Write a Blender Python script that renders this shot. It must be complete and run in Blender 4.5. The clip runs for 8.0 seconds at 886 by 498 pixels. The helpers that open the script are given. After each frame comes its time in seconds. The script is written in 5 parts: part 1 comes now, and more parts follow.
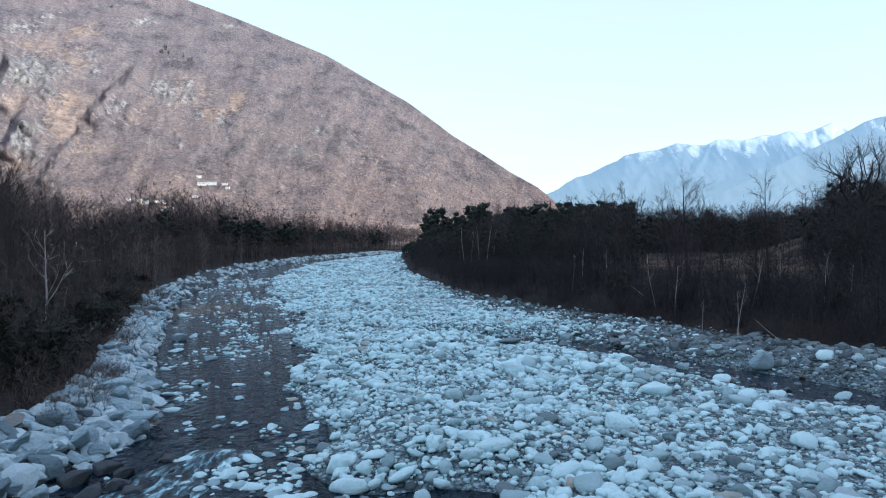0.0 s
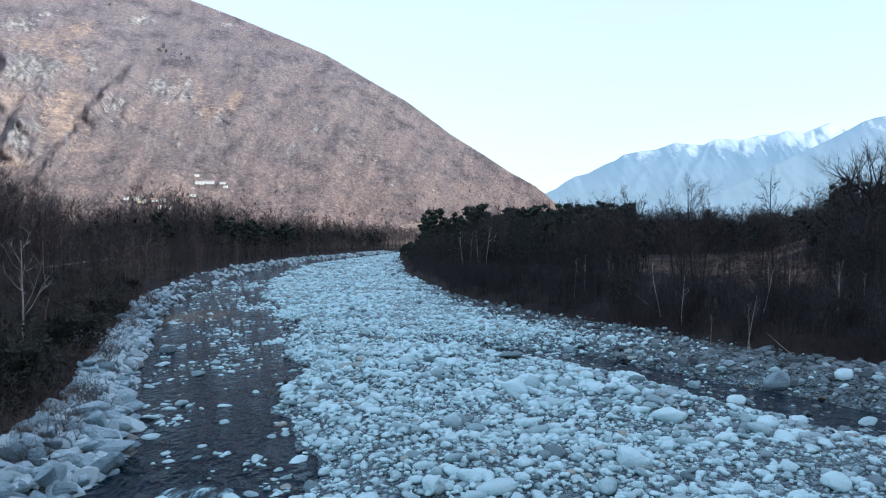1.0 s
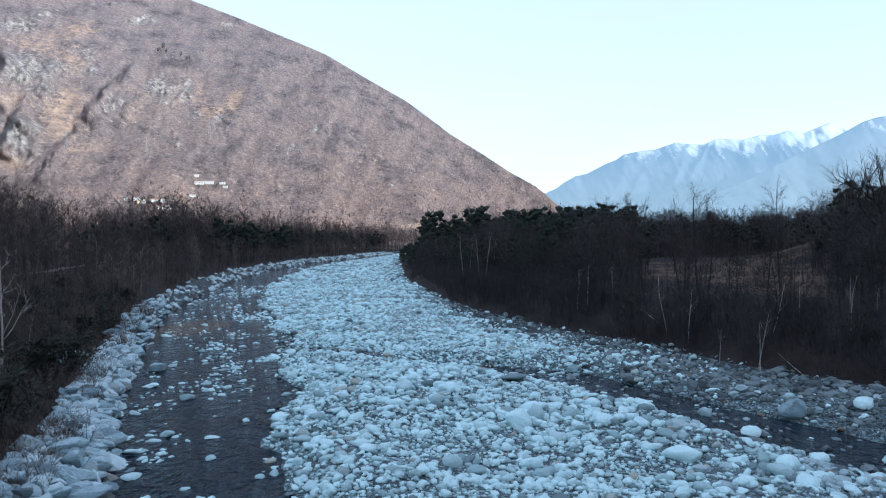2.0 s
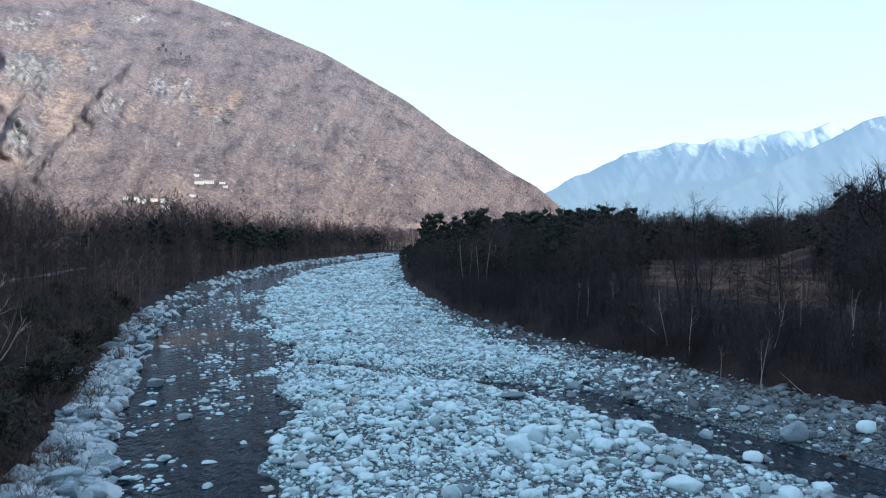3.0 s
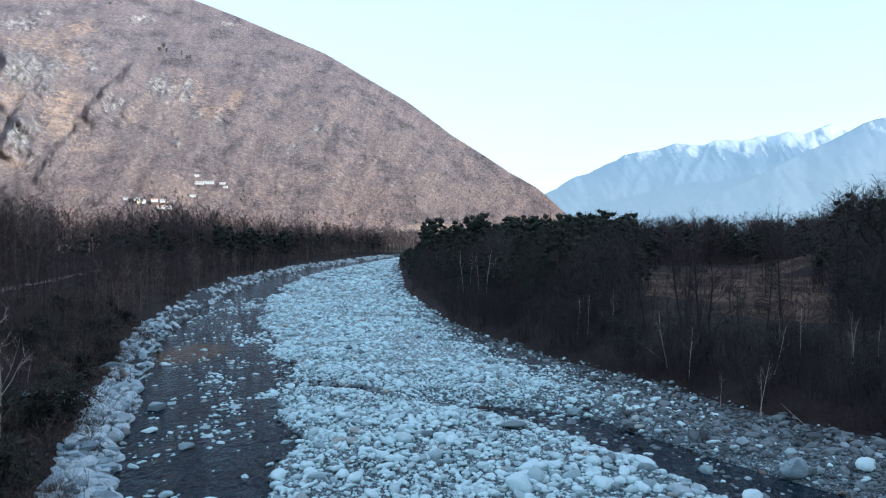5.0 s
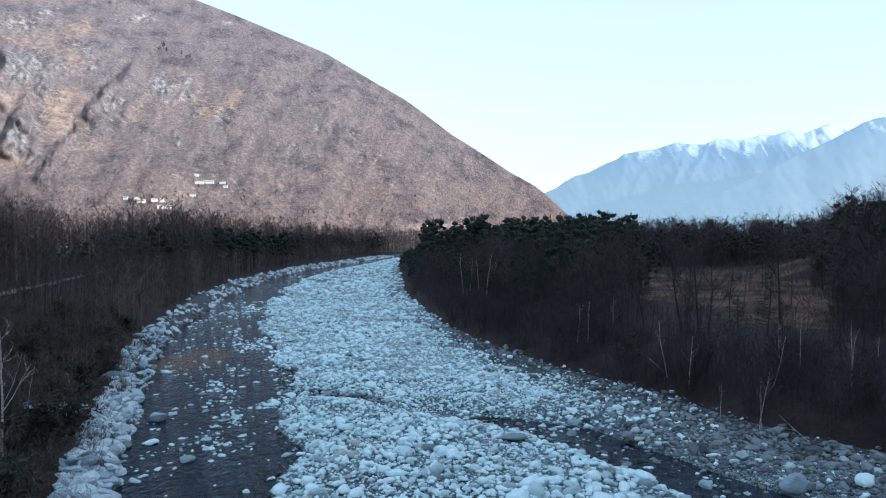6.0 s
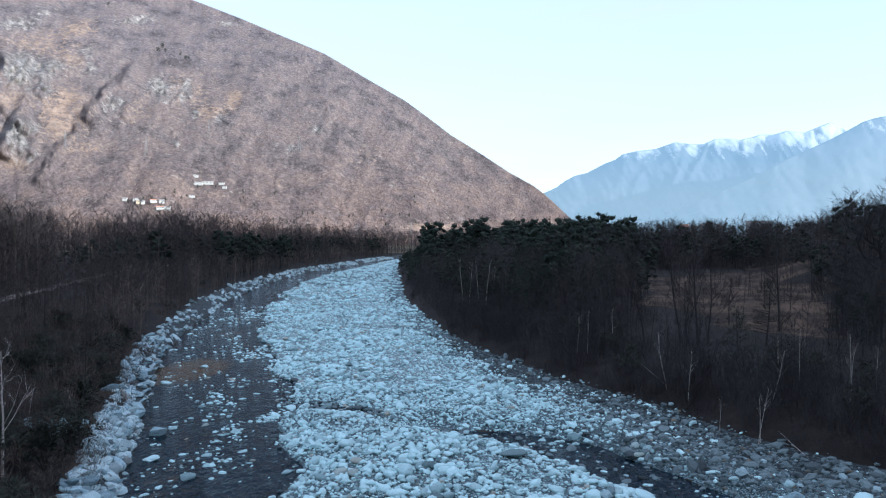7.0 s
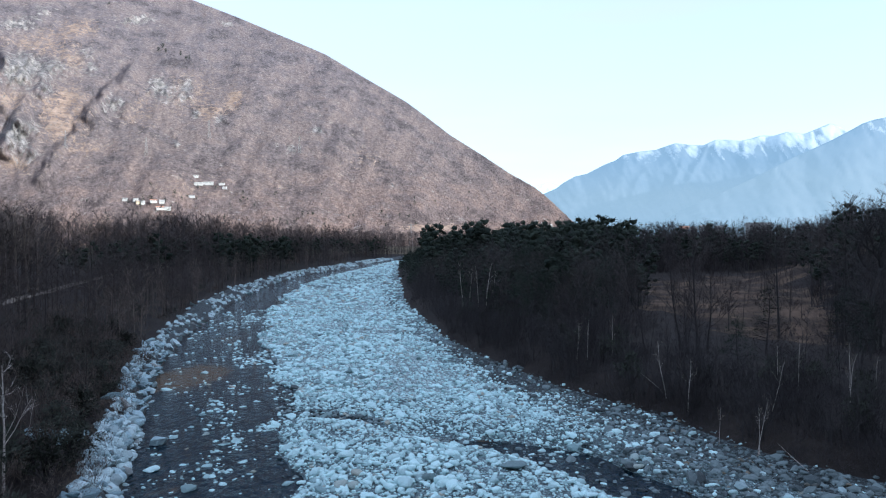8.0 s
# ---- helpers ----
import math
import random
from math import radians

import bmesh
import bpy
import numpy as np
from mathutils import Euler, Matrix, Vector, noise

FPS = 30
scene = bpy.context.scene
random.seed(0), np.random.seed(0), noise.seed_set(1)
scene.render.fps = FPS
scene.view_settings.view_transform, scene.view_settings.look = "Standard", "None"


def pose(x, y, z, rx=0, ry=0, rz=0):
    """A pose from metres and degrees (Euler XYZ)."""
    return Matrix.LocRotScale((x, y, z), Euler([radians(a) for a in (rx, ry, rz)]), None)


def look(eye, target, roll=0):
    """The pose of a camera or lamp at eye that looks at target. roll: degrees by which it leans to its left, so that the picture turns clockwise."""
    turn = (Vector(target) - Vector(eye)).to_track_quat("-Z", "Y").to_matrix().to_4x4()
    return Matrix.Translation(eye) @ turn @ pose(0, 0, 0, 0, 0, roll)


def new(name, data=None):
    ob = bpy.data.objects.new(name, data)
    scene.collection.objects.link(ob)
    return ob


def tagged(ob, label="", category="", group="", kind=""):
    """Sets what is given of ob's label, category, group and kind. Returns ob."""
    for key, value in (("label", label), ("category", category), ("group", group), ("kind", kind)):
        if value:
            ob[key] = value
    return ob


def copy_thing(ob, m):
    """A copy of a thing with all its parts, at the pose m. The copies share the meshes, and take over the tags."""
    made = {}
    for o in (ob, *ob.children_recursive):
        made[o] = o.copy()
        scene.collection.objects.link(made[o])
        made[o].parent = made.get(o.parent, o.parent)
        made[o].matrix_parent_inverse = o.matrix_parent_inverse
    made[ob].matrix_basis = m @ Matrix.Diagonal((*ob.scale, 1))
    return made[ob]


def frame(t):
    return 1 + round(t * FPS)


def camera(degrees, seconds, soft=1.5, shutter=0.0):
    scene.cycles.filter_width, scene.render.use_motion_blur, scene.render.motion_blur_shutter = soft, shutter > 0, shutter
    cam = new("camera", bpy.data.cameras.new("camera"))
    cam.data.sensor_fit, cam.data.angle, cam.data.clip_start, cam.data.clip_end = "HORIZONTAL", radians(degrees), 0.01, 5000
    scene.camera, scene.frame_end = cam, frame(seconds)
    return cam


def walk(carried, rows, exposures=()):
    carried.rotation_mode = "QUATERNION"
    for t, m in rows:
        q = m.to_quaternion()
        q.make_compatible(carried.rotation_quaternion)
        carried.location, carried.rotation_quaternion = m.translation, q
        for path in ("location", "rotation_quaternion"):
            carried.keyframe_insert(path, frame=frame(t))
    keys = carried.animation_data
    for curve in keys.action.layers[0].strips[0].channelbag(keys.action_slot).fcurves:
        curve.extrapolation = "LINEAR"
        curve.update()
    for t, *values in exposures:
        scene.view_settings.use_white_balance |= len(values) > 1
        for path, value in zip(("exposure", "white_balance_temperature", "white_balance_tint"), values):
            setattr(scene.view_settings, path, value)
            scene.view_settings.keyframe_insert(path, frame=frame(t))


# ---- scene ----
cam = camera(66.9, 8.0, 1.15)
PATH = [
    (0, (0.616, 0.2, 8.654), (0.535, 32.191, 8.350), -0.6),
    (0.5, (0.635, 1.334, 8.895), (0.587, 33.336, 8.591), -0.6),
    (1, (0.607, 2.707, 9.53), (0.607, 34.702, 9.178), -0.5),
    (1.5, (0.635, 4.013, 10.238), (0.635, 36.008, 9.870), -0.5),
    (2, (0.67, 4.848, 10.924), (0.670, 36.843, 10.556), -0.5),
    (3.5, (0.741, 5.24, 13.006), (0.741, 37.235, 12.590), -0.4),
    (4, (0.714, 5.229, 13.575), (0.714, 37.224, 13.175), -0.3),
    (4.5, (0.688, 5.179, 14.118), (0.688, 37.174, 13.718), -0.3),
    (6, (0.627, 4.996, 15.733), (0.627, 36.991, 15.285), -0.3),
    (6.5, (0.622, 4.955, 16.39), (0.638, 36.948, 15.910), -0.4),
    (7, (0.606, 4.914, 17.052), (0.638, 36.905, 16.604), -0.4),
    (7.5, (0.591, 4.862, 17.496), (0.625, 36.869, 17.064), -0.3),
    (8, (0.585, 4.804, 17.974), (0.619, 36.811, 17.542), -0.3),
]
walk(cam, [(t, look(eye, target, roll)) for t, eye, target, roll in PATH], [(0.0, 1.88, 5500, -2), (8.0, 1.88, 5500, -2)])

# ---- light: valley floor in the shade of the hill behind, far slopes in low sun ----
SUN_UP = 14.0
SUN_X, SUN_Y = 0.80, -0.60
world = bpy.data.worlds.new("sky")
scene.world = world
world.use_nodes = True
wn = world.node_tree
sky = wn.nodes.new("ShaderNodeTexSky")
sky.sky_type = "NISHITA"
sky.sun_disc = False
sky.sun_elevation = radians(SUN_UP)
sky.sun_rotation = math.atan2(SUN_X, SUN_Y)
sky.air_density, sky.dust_density, sky.ozone_density = 1.0, 1.6, 0.5
# thin high cloud evens the sky out
veil = wn.nodes.new("ShaderNodeMix")
veil.data_type = "RGBA"
streak = wn.nodes.new("ShaderNodeTexNoise")
streak.inputs["Scale"].default_value, streak.inputs["Detail"].default_value = 3.0, 6.0
stretch = wn.nodes.new("ShaderNodeMapping")
stretch.inputs["Scale"].default_value = (0.8, 0.8, 5.0)
stretch.inputs["Rotation"].default_value = (0.1, 0.15, 0)
wn.links.new(wn.nodes.new("ShaderNodeTexCoord").outputs["Generated"], stretch.inputs[0])
wn.links.new(stretch.outputs[0], streak.inputs["Vector"])
thick = wn.nodes.new("ShaderNodeMapRange")
thick.inputs["From Min"].default_value, thick.inputs["From Max"].default_value = 0.35, 0.65
thick.inputs["To Min"].default_value, thick.inputs["To Max"].default_value = 0.6, 0.78
wn.links.new(streak.outputs[0], thick.inputs[0])
wn.links.new(thick.outputs[0], veil.inputs[0])
veil.inputs[7].default_value = (1.86, 1.73, 2.18, 1)
wn.links.new(sky.outputs[0], veil.inputs[6])
wn.links.new(veil.outputs[2], wn.nodes["Background"].inputs[0])
wn.nodes["Background"].inputs[1].default_value = 0.138
sun_data = bpy.data.lights.new("sun", "SUN")
sun_data.energy, sun_data.angle, sun_data.color = 2.75, radians(0.6), (1.0, 0.91, 0.87)
sun = new("sun", sun_data)
sun.matrix_world = look((SUN_X * 100, SUN_Y * 100, 100 * math.tan(radians(SUN_UP))), (0, 0, 0))


# ---- materials ----
def material(name, rough=0.85, spec=0.3):
    m = bpy.data.materials.new(name)
    m.use_nodes = True
    b = m.node_tree.nodes["Principled BSDF"]
    b.inputs["Roughness"].default_value = rough
    b.inputs["Specular IOR Level"].default_value = spec
    return m, m.node_tree, b


def node(t, kind, **inputs):
    n = t.nodes.new(kind)
    for k, v in inputs.items():
        n.inputs[k.replace("_", " ")].default_value = v
    return n


def ramp(t, source, stops):
    r = t.nodes.new("ShaderNodeValToRGB")
    e = r.color_ramp.elements
    while len(e) < len(stops):
        e.new(0.5)
    for i, (p, c) in enumerate(stops):
        e[i].position, e[i].color = p, (*c, 1)
    t.links.new(source, r.inputs[0])
    return r.outputs[0]


def mix(t, fac, a, b, blend="MIX"):
    n = t.nodes.new("ShaderNodeMix")
    n.data_type, n.blend_type = "RGBA", blend
    for key, v in ((0, fac), (6, a), (7, b)):
        if isinstance(v, (int, float)):
            n.inputs[key].default_value = v
        elif isinstance(v, tuple):
            n.inputs[key].default_value = (*v, 1)
        else:
            t.links.new(v, n.inputs[key])
    return n.outputs[2]


def noise_out(t, scale, detail=4.0, rough=0.6, squash=None):
    n = node(t, "ShaderNodeTexNoise", Scale=scale, Detail=detail, Roughness=rough)
    g = t.nodes.new("ShaderNodeNewGeometry")
    if squash:
        m = t.nodes.new("ShaderNodeMapping")
        m.inputs["Scale"].default_value = squash
        t.links.new(g.outputs["Position"], m.inputs[0])
        t.links.new(m.outputs[0], n.inputs["Vector"])
    else:
        t.links.new(g.outputs["Position"], n.inputs["Vector"])
    return n.outputs[0]


def bump(t, b, height, strength, distance):
    n = node(t, "ShaderNodeBump", Strength=strength, Distance=distance)
    t.links.new(height, n.inputs["Height"])
    t.links.new(n.outputs[0], b.inputs["Normal"])


def stone_material(name, dark, mid, light, tan, per_object=False, split=0.0):
    m, t, b = material(name, 0.72, 0.35)
    if per_object:
        pick = t.nodes.new("ShaderNodeObjectInfo").outputs["Random"]
    else:
        pick = t.nodes.new("ShaderNodeNewGeometry").outputs["Random Per Island"]
    tone = ramp(t, pick, [(0.0, dark), (0.07, mid), (0.34, light), (0.8, light), (0.95, mid), (0.985, tan), (0.99, mid), (1.0, mid)])
    grain = noise_out(t, 9.0, 5.0, 0.7)
    tone = mix(t, 0.2, tone, ramp(t, grain, [(0.3, (0.35, 0.35, 0.36)), (0.6, (1, 1, 1))]), "MULTIPLY")
    stain = noise_out(t, 0.8, 3.0)
    tone = mix(t, 0.15, tone, ramp(t, stain, [(0.32, (0.52, 0.52, 0.52)), (0.52, (1, 1, 1))]), "MULTIPLY")
    t.links.new(tone, b.inputs["Base Color"])
    if split:
        # layered faces of split rock
        layer = noise_out(t, 2.6, 6.0, 0.8, (0.5, 1.0, 3.2))
        both = mix(t, 0.4, layer, grain)
        t.links.new(mix(t, 0.55, tone, ramp(t, layer, [(0.36, (0.4, 0.41, 0.43)), (0.56, (1, 1, 1))]), "MULTIPLY"), b.inputs["Base Color"])
        bump(t, b, both, 1.0, split)
    else:
        bump(t, b, grain, 0.9, 0.09)
    return m


M_COBBLE = stone_material("pale_granite_cobble", (0.148, 0.215, 0.222), (0.33, 0.47, 0.48), (0.64, 0.86, 0.86), (0.42, 0.4, 0.32))
M_STONE = stone_material("pale_granite_stone", (0.148, 0.215, 0.222), (0.33, 0.47, 0.48), (0.64, 0.86, 0.86), (0.42, 0.4, 0.32), True)
M_RIPRAP = stone_material("split_grey_gneiss", (0.12, 0.175, 0.2), (0.27, 0.385, 0.42), (0.5, 0.665, 0.71), (0.36, 0.35, 0.31), True, 0.24)

M_WET = stone_material("wet_dark_rock", (0.02, 0.025, 0.028), (0.035, 0.043, 0.048), (0.055, 0.066, 0.072), (0.04, 0.038, 0.033), True)
M_FARROCK = stone_material("grey_bank_rock", (0.14, 0.185, 0.195), (0.32, 0.41, 0.425), (0.54, 0.67, 0.685), (0.22, 0.21, 0.19))
# greyer stones: shade on the right side is put into their colour
M_SHADED = stone_material("shade_toned_stone", (0.065, 0.093, 0.1), (0.165, 0.23, 0.243), (0.4, 0.52, 0.535), (0.3, 0.27, 0.21))
# dark stones near the right bank: damp, plus tree shade put into the colour
M_DAMP_SHADED = stone_material("damp_shaded_stone", (0.025, 0.033, 0.036), (0.062, 0.082, 0.087), (0.17, 0.22, 0.225), (0.2, 0.17, 0.12))


def soil_material(name, stops, scale, fine, rough=0.95, lump=0.15):
    m, t, b = material(name, rough, 0.15)
    c = ramp(t, noise_out(t, scale, 6.0, 0.65), stops)
    g = noise_out(t, fine, 5.0, 0.7)
    c = mix(t, 0.6, c, ramp(t, g, [(0.3, (0.35, 0.34, 0.33)), (0.7, (1, 1, 1))]), "MULTIPLY")
    t.links.new(c, b.inputs["Base Color"])
    bump(t, b, g, 0.9, lump)
    return m


def pebble_material(name, dark, mid, light, size, lump):
    """Fine stones packed close, each with its own tone, at two sizes."""
    m, t, b = material(name, 0.75, 0.3)
    g = t.nodes.new("ShaderNodeNewGeometry")
    layers = []
    for scale in (1.0 / size, 2.7 / size):
        v = node(t, "ShaderNodeTexVoronoi", Scale=scale)
        t.links.new(g.outputs["Position"], v.inputs["Vector"])
        s = t.nodes.new("ShaderNodeSeparateColor")
        t.links.new(v.outputs["Color"], s.inputs[0])
        tone = ramp(t, s.outputs[0], [(0.0, dark), (0.3, mid), (0.7, light), (1.0, mid)])
        gap = ramp(t, v.outputs["Distance"], [(0.3, (1, 1, 1)), (0.62, (0.22, 0.23, 0.24))])
        layers.append((mix(t, 1.0, tone, gap, "MULTIPLY"), v.outputs["Distance"]))
    patch = ramp(t, noise_out(t, 0.9, 4.0, 0.7), [(0.44, (0, 0, 0)), (0.54, (1, 1, 1))])
    c = mix(t, patch, layers[0][0], layers[1][0])
    stain = ramp(t, noise_out(t, 0.12, 4.0, 0.65), [(0.33, (0.55, 0.55, 0.56)), (0.55, (1, 1, 1))])
    t.links.new(mix(t, 0.8, c, stain, "MULTIPLY"), b.inputs["Base Color"])
    h = t.nodes.new("ShaderNodeMath")
    h.operation = "MULTIPLY"
    h.inputs[1].default_value = -1.0
    t.links.new(mix(t, patch, layers[0][1], layers[1][1]), h.inputs[0])
    bump(t, b, h.outputs[0], 1.0, lump)
    return m


M_BED = pebble_material("river_gravel", (0.06, 0.09, 0.098), (0.19, 0.272, 0.287), (0.44, 0.595, 0.61), 0.3, 0.16)
M_SHOAL = pebble_material("bleached_gravel", (0.35, 0.45, 0.45), (0.52, 0.67, 0.665), (0.67, 0.85, 0.84), 0.4, 0.1)
M_DARK_GRAVEL = pebble_material("dark_gravel", (0.02, 0.027, 0.029), (0.05, 0.066, 0.07), (0.15, 0.19, 0.195), 0.4, 0.16)
M_SILT = soil_material("channel_bed", [(0.35, (0.035, 0.036, 0.036)), (0.6, (0.085, 0.07, 0.05)), (0.8, (0.17, 0.11, 0.06))], 0.07, 2.5)
M_SOIL = soil_material("leaf_litter_soil", [(0.3, (0.018, 0.016, 0.015)), (0.55, (0.032, 0.027, 0.024)), (0.8, (0.058, 0.046, 0.037))], 0.12, 1.7)
M_GRASS = soil_material("dry_winter_grass", [(0.36, (0.026, 0.019, 0.013)), (0.5, (0.075, 0.051, 0.034)), (0.72, (0.19, 0.13, 0.085))], 0.09, 1.2)
M_TRACK = soil_material("pale_dirt_track", [(0.3, (0.18, 0.155, 0.13)), (0.8, (0.32, 0.28, 0.235))], 0.5, 3.0)
M_PLAIN = soil_material("far_fields", [(0.3, (0.06, 0.05, 0.035)), (0.55, (0.12, 0.1, 0.06)), (0.8, (0.2, 0.17, 0.11))], 0.006, 0.08)


def plant_material(name, a, b2, spec=0.1):
    m, t, b = material(name, 0.9, spec)
    pick = t.nodes.new("ShaderNodeNewGeometry").outputs["Random Per Island"]
    info = t.nodes.new("ShaderNodeObjectInfo").outputs["Random"]
    c = ramp(t, pick, [(0.0, a), (1.0, b2)])
    c = mix(t, 0.45, c, ramp(t, info, [(0.0, (0.5, 0.5, 0.5)), (1.0, (1, 1, 1))]), "MULTIPLY")
    t.links.new(c, b.inputs["Base Color"])
    return m


M_BARK = plant_material("dark_bark", (0.032, 0.031, 0.032), (0.052, 0.049, 0.048))
M_TWIG = plant_material("brown_twigs", (0.042, 0.037, 0.037), (0.092, 0.078, 0.074))
M_SCRUB = plant_material("reddish_scrub_twigs", (0.06, 0.05, 0.045), (0.2, 0.16, 0.138))
M_DRY = plant_material("pale_dry_grass", (0.07, 0.056, 0.043), (0.24, 0.19, 0.145))
# darker twigs for the right bank, its shade put into the colour
M_SHADED_BRUSH = plant_material("shaded_brush_twigs", (0.03, 0.029, 0.031), (0.066, 0.06, 0.06))
M_RUSSET = plant_material("russet_twigs", (0.047, 0.04, 0.037), (0.118, 0.097, 0.088))
M_NEEDLE = plant_material("dark_pine_needles", (0.02, 0.027, 0.022), (0.04, 0.05, 0.037))
M_LEAF = plant_material("dull_evergreen_leaves", (0.028, 0.033, 0.027), (0.066, 0.07, 0.056))
M_PALE = plant_material("pale_bare_wood", (0.12, 0.098, 0.082), (0.28, 0.23, 0.19))


def birch_material():
    m, t, b = material("birch_bark", 0.75, 0.2)
    band = noise_out(t, 2.0, 4.0, 0.7, (1.0, 1.0, 6.0))
    t.links.new(ramp(t, band, [(0.35, (0.09, 0.08, 0.073)), (0.47, (0.36, 0.32, 0.29)), (0.7, (0.6, 0.55, 0.5))]), b.inputs["Base Color"])
    return m


M_BIRCH = birch_material()


def water_material():
    m, t, b = material("clear_dark_water", 0.09, 0.13)
    c = ramp(t, noise_out(t, 0.25, 4.0), [(0.40, (0.002, 0.009, 0.017)), (0.65, (0.008, 0.021, 0.032))])
    a = t.nodes.new("ShaderNodeAttribute")
    a.attribute_name = "shallow"
    s = t.nodes.new("ShaderNodeMath")
    s.operation = "MULTIPLY_ADD"
    s.inputs[1].default_value = 0.9
    t.links.new(noise_out(t, 0.5, 5.0, 0.7), s.inputs[0])
    t.links.new(a.outputs["Fac"], s.inputs[2])
    c = mix(t, ramp(t, s.outputs[0], [(0.8, (0, 0, 0)), (1.05, (1, 1, 1))]), c, (0.082, 0.05, 0.024))
    t.links.new(c, b.inputs["Base Color"])
    b.inputs["IOR"].default_value = 1.33
    w = mix(t, 0.4, noise_out(t, 0.75, 2.0, 0.5, (1.0, 0.6, 1.0)), noise_out(t, 2.4, 2.0, 0.5, (1.0, 0.6, 1.0)))
    bump(t, b, w, 1.0, 1.05)
    return m


def foam_material():
    m, t, b = material("white_water", 0.3, 0.15)
    n = noise_out(t, 1.6, 6.0, 0.75, (1.5, 0.42, 1.0))
    t.links.new(ramp(t, n, [(0.45, (0.003, 0.010, 0.014)), (0.52, (0.07, 0.15, 0.18)), (0.58, (0.32, 0.53, 0.56)), (0.66, (0.68, 0.87, 0.87))]), b.inputs["Base Color"])
    bump(t, b, n, 0.8, 0.25)
    return m


M_WATER = water_material()
M_FOAM = foam_material()


def slope_tint(t):
    """Patches of wood types, and bluer grey higher up that puts haze into the colour."""
    broad = ramp(t, noise_out(t, 0.011, 6.0, 0.75, (1.0, 1.0, 0.4)), [(0.36, (0.42, 0.42, 0.46)), (0.47, (0.82, 0.82, 0.86)), (0.56, (1.08, 1.0, 0.95)), (0.7, (1.0, 0.99, 1.0))])
    g = t.nodes.new("ShaderNodeNewGeometry")
    s = t.nodes.new("ShaderNodeSeparateXYZ")
    t.links.new(g.outputs["Position"], s.inputs[0])
    haze_height = node(t, "ShaderNodeMapRange", From_Min=30.0, From_Max=700.0)
    t.links.new(s.outputs[2], haze_height.inputs[0])
    tone = ramp(t, haze_height.outputs[0], [(0.0, (1.08, 0.96, 0.91)), (0.35, (0.95, 0.95, 1.0)), (1.0, (0.94, 1.0, 1.15))])
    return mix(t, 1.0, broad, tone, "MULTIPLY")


def hill_material():
    """Bare deciduous wood, dry grass and grey rock, chosen by the painted attributes of the slope."""
    m, t, b = material("wooded_slope", 0.95, 0.1)
    wood = ramp(t, noise_out(t, 0.13, 6.0, 0.8, (1.0, 1.0, 0.5)), [(0.33, (0.066, 0.055, 0.053)), (0.5, (0.133, 0.111, 0.103)), (0.68, (0.225, 0.19, 0.173))])
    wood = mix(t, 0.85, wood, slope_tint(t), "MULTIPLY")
    dry = ramp(t, noise_out(t, 0.06, 7.0, 0.8, (0.6, 0.6, 1.6)), [(0.36, (0.12, 0.085, 0.068)), (0.64, (0.3, 0.222, 0.175))])
    rock = ramp(t, noise_out(t, 0.05, 8.0, 0.8, (1.0, 1.0, 0.6)), [(0.36, (0.045, 0.042, 0.045)), (0.48, (0.15, 0.14, 0.138)), (0.66, (0.32, 0.3, 0.285))])
    a1 = t.nodes.new("ShaderNodeAttribute")
    a1.attribute_name = "rock"
    a2 = t.nodes.new("ShaderNodeAttribute")
    a2.attribute_name = "dry"
    spread = node(t, "ShaderNodeMapRange", From_Min=0.34, From_Max=0.66)
    t.links.new(noise_out(t, 0.05, 8.0, 0.85, (1.0, 1.0, 0.45)), spread.inputs[0])
    edge = spread.outputs[0]

    def mask(att):
        s = t.nodes.new("ShaderNodeMath")
        s.operation = "ADD"
        t.links.new(att.outputs["Fac"], s.inputs[0])
        t.links.new(edge, s.inputs[1])
        return ramp(t, s.outputs[0], [(0.74, (0, 0, 0)), (0.9, (1, 1, 1))])

    c = mix(t, mask(a2), wood, dry)
    c = mix(t, mask(a1), c, rock)
    t.links.new(c, b.inputs["Base Color"])
    bump(t, b, noise_out(t, 0.09, 6.0, 0.8), 0.8, 5.0)
    return m


M_HILL = hill_material()


def crown_material():
    m, t, b = material("sunlit_bare_crowns", 0.95, 0.05)
    pick = t.nodes.new("ShaderNodeNewGeometry").outputs["Random Per Island"]
    c = ramp(t, pick, [(0.0, (0.122, 0.104, 0.1)), (0.9, (0.19, 0.163, 0.156)), (1.0, (0.25, 0.216, 0.204))])
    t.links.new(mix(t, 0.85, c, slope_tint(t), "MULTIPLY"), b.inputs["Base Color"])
    return m


M_HILLTREE = crown_material()


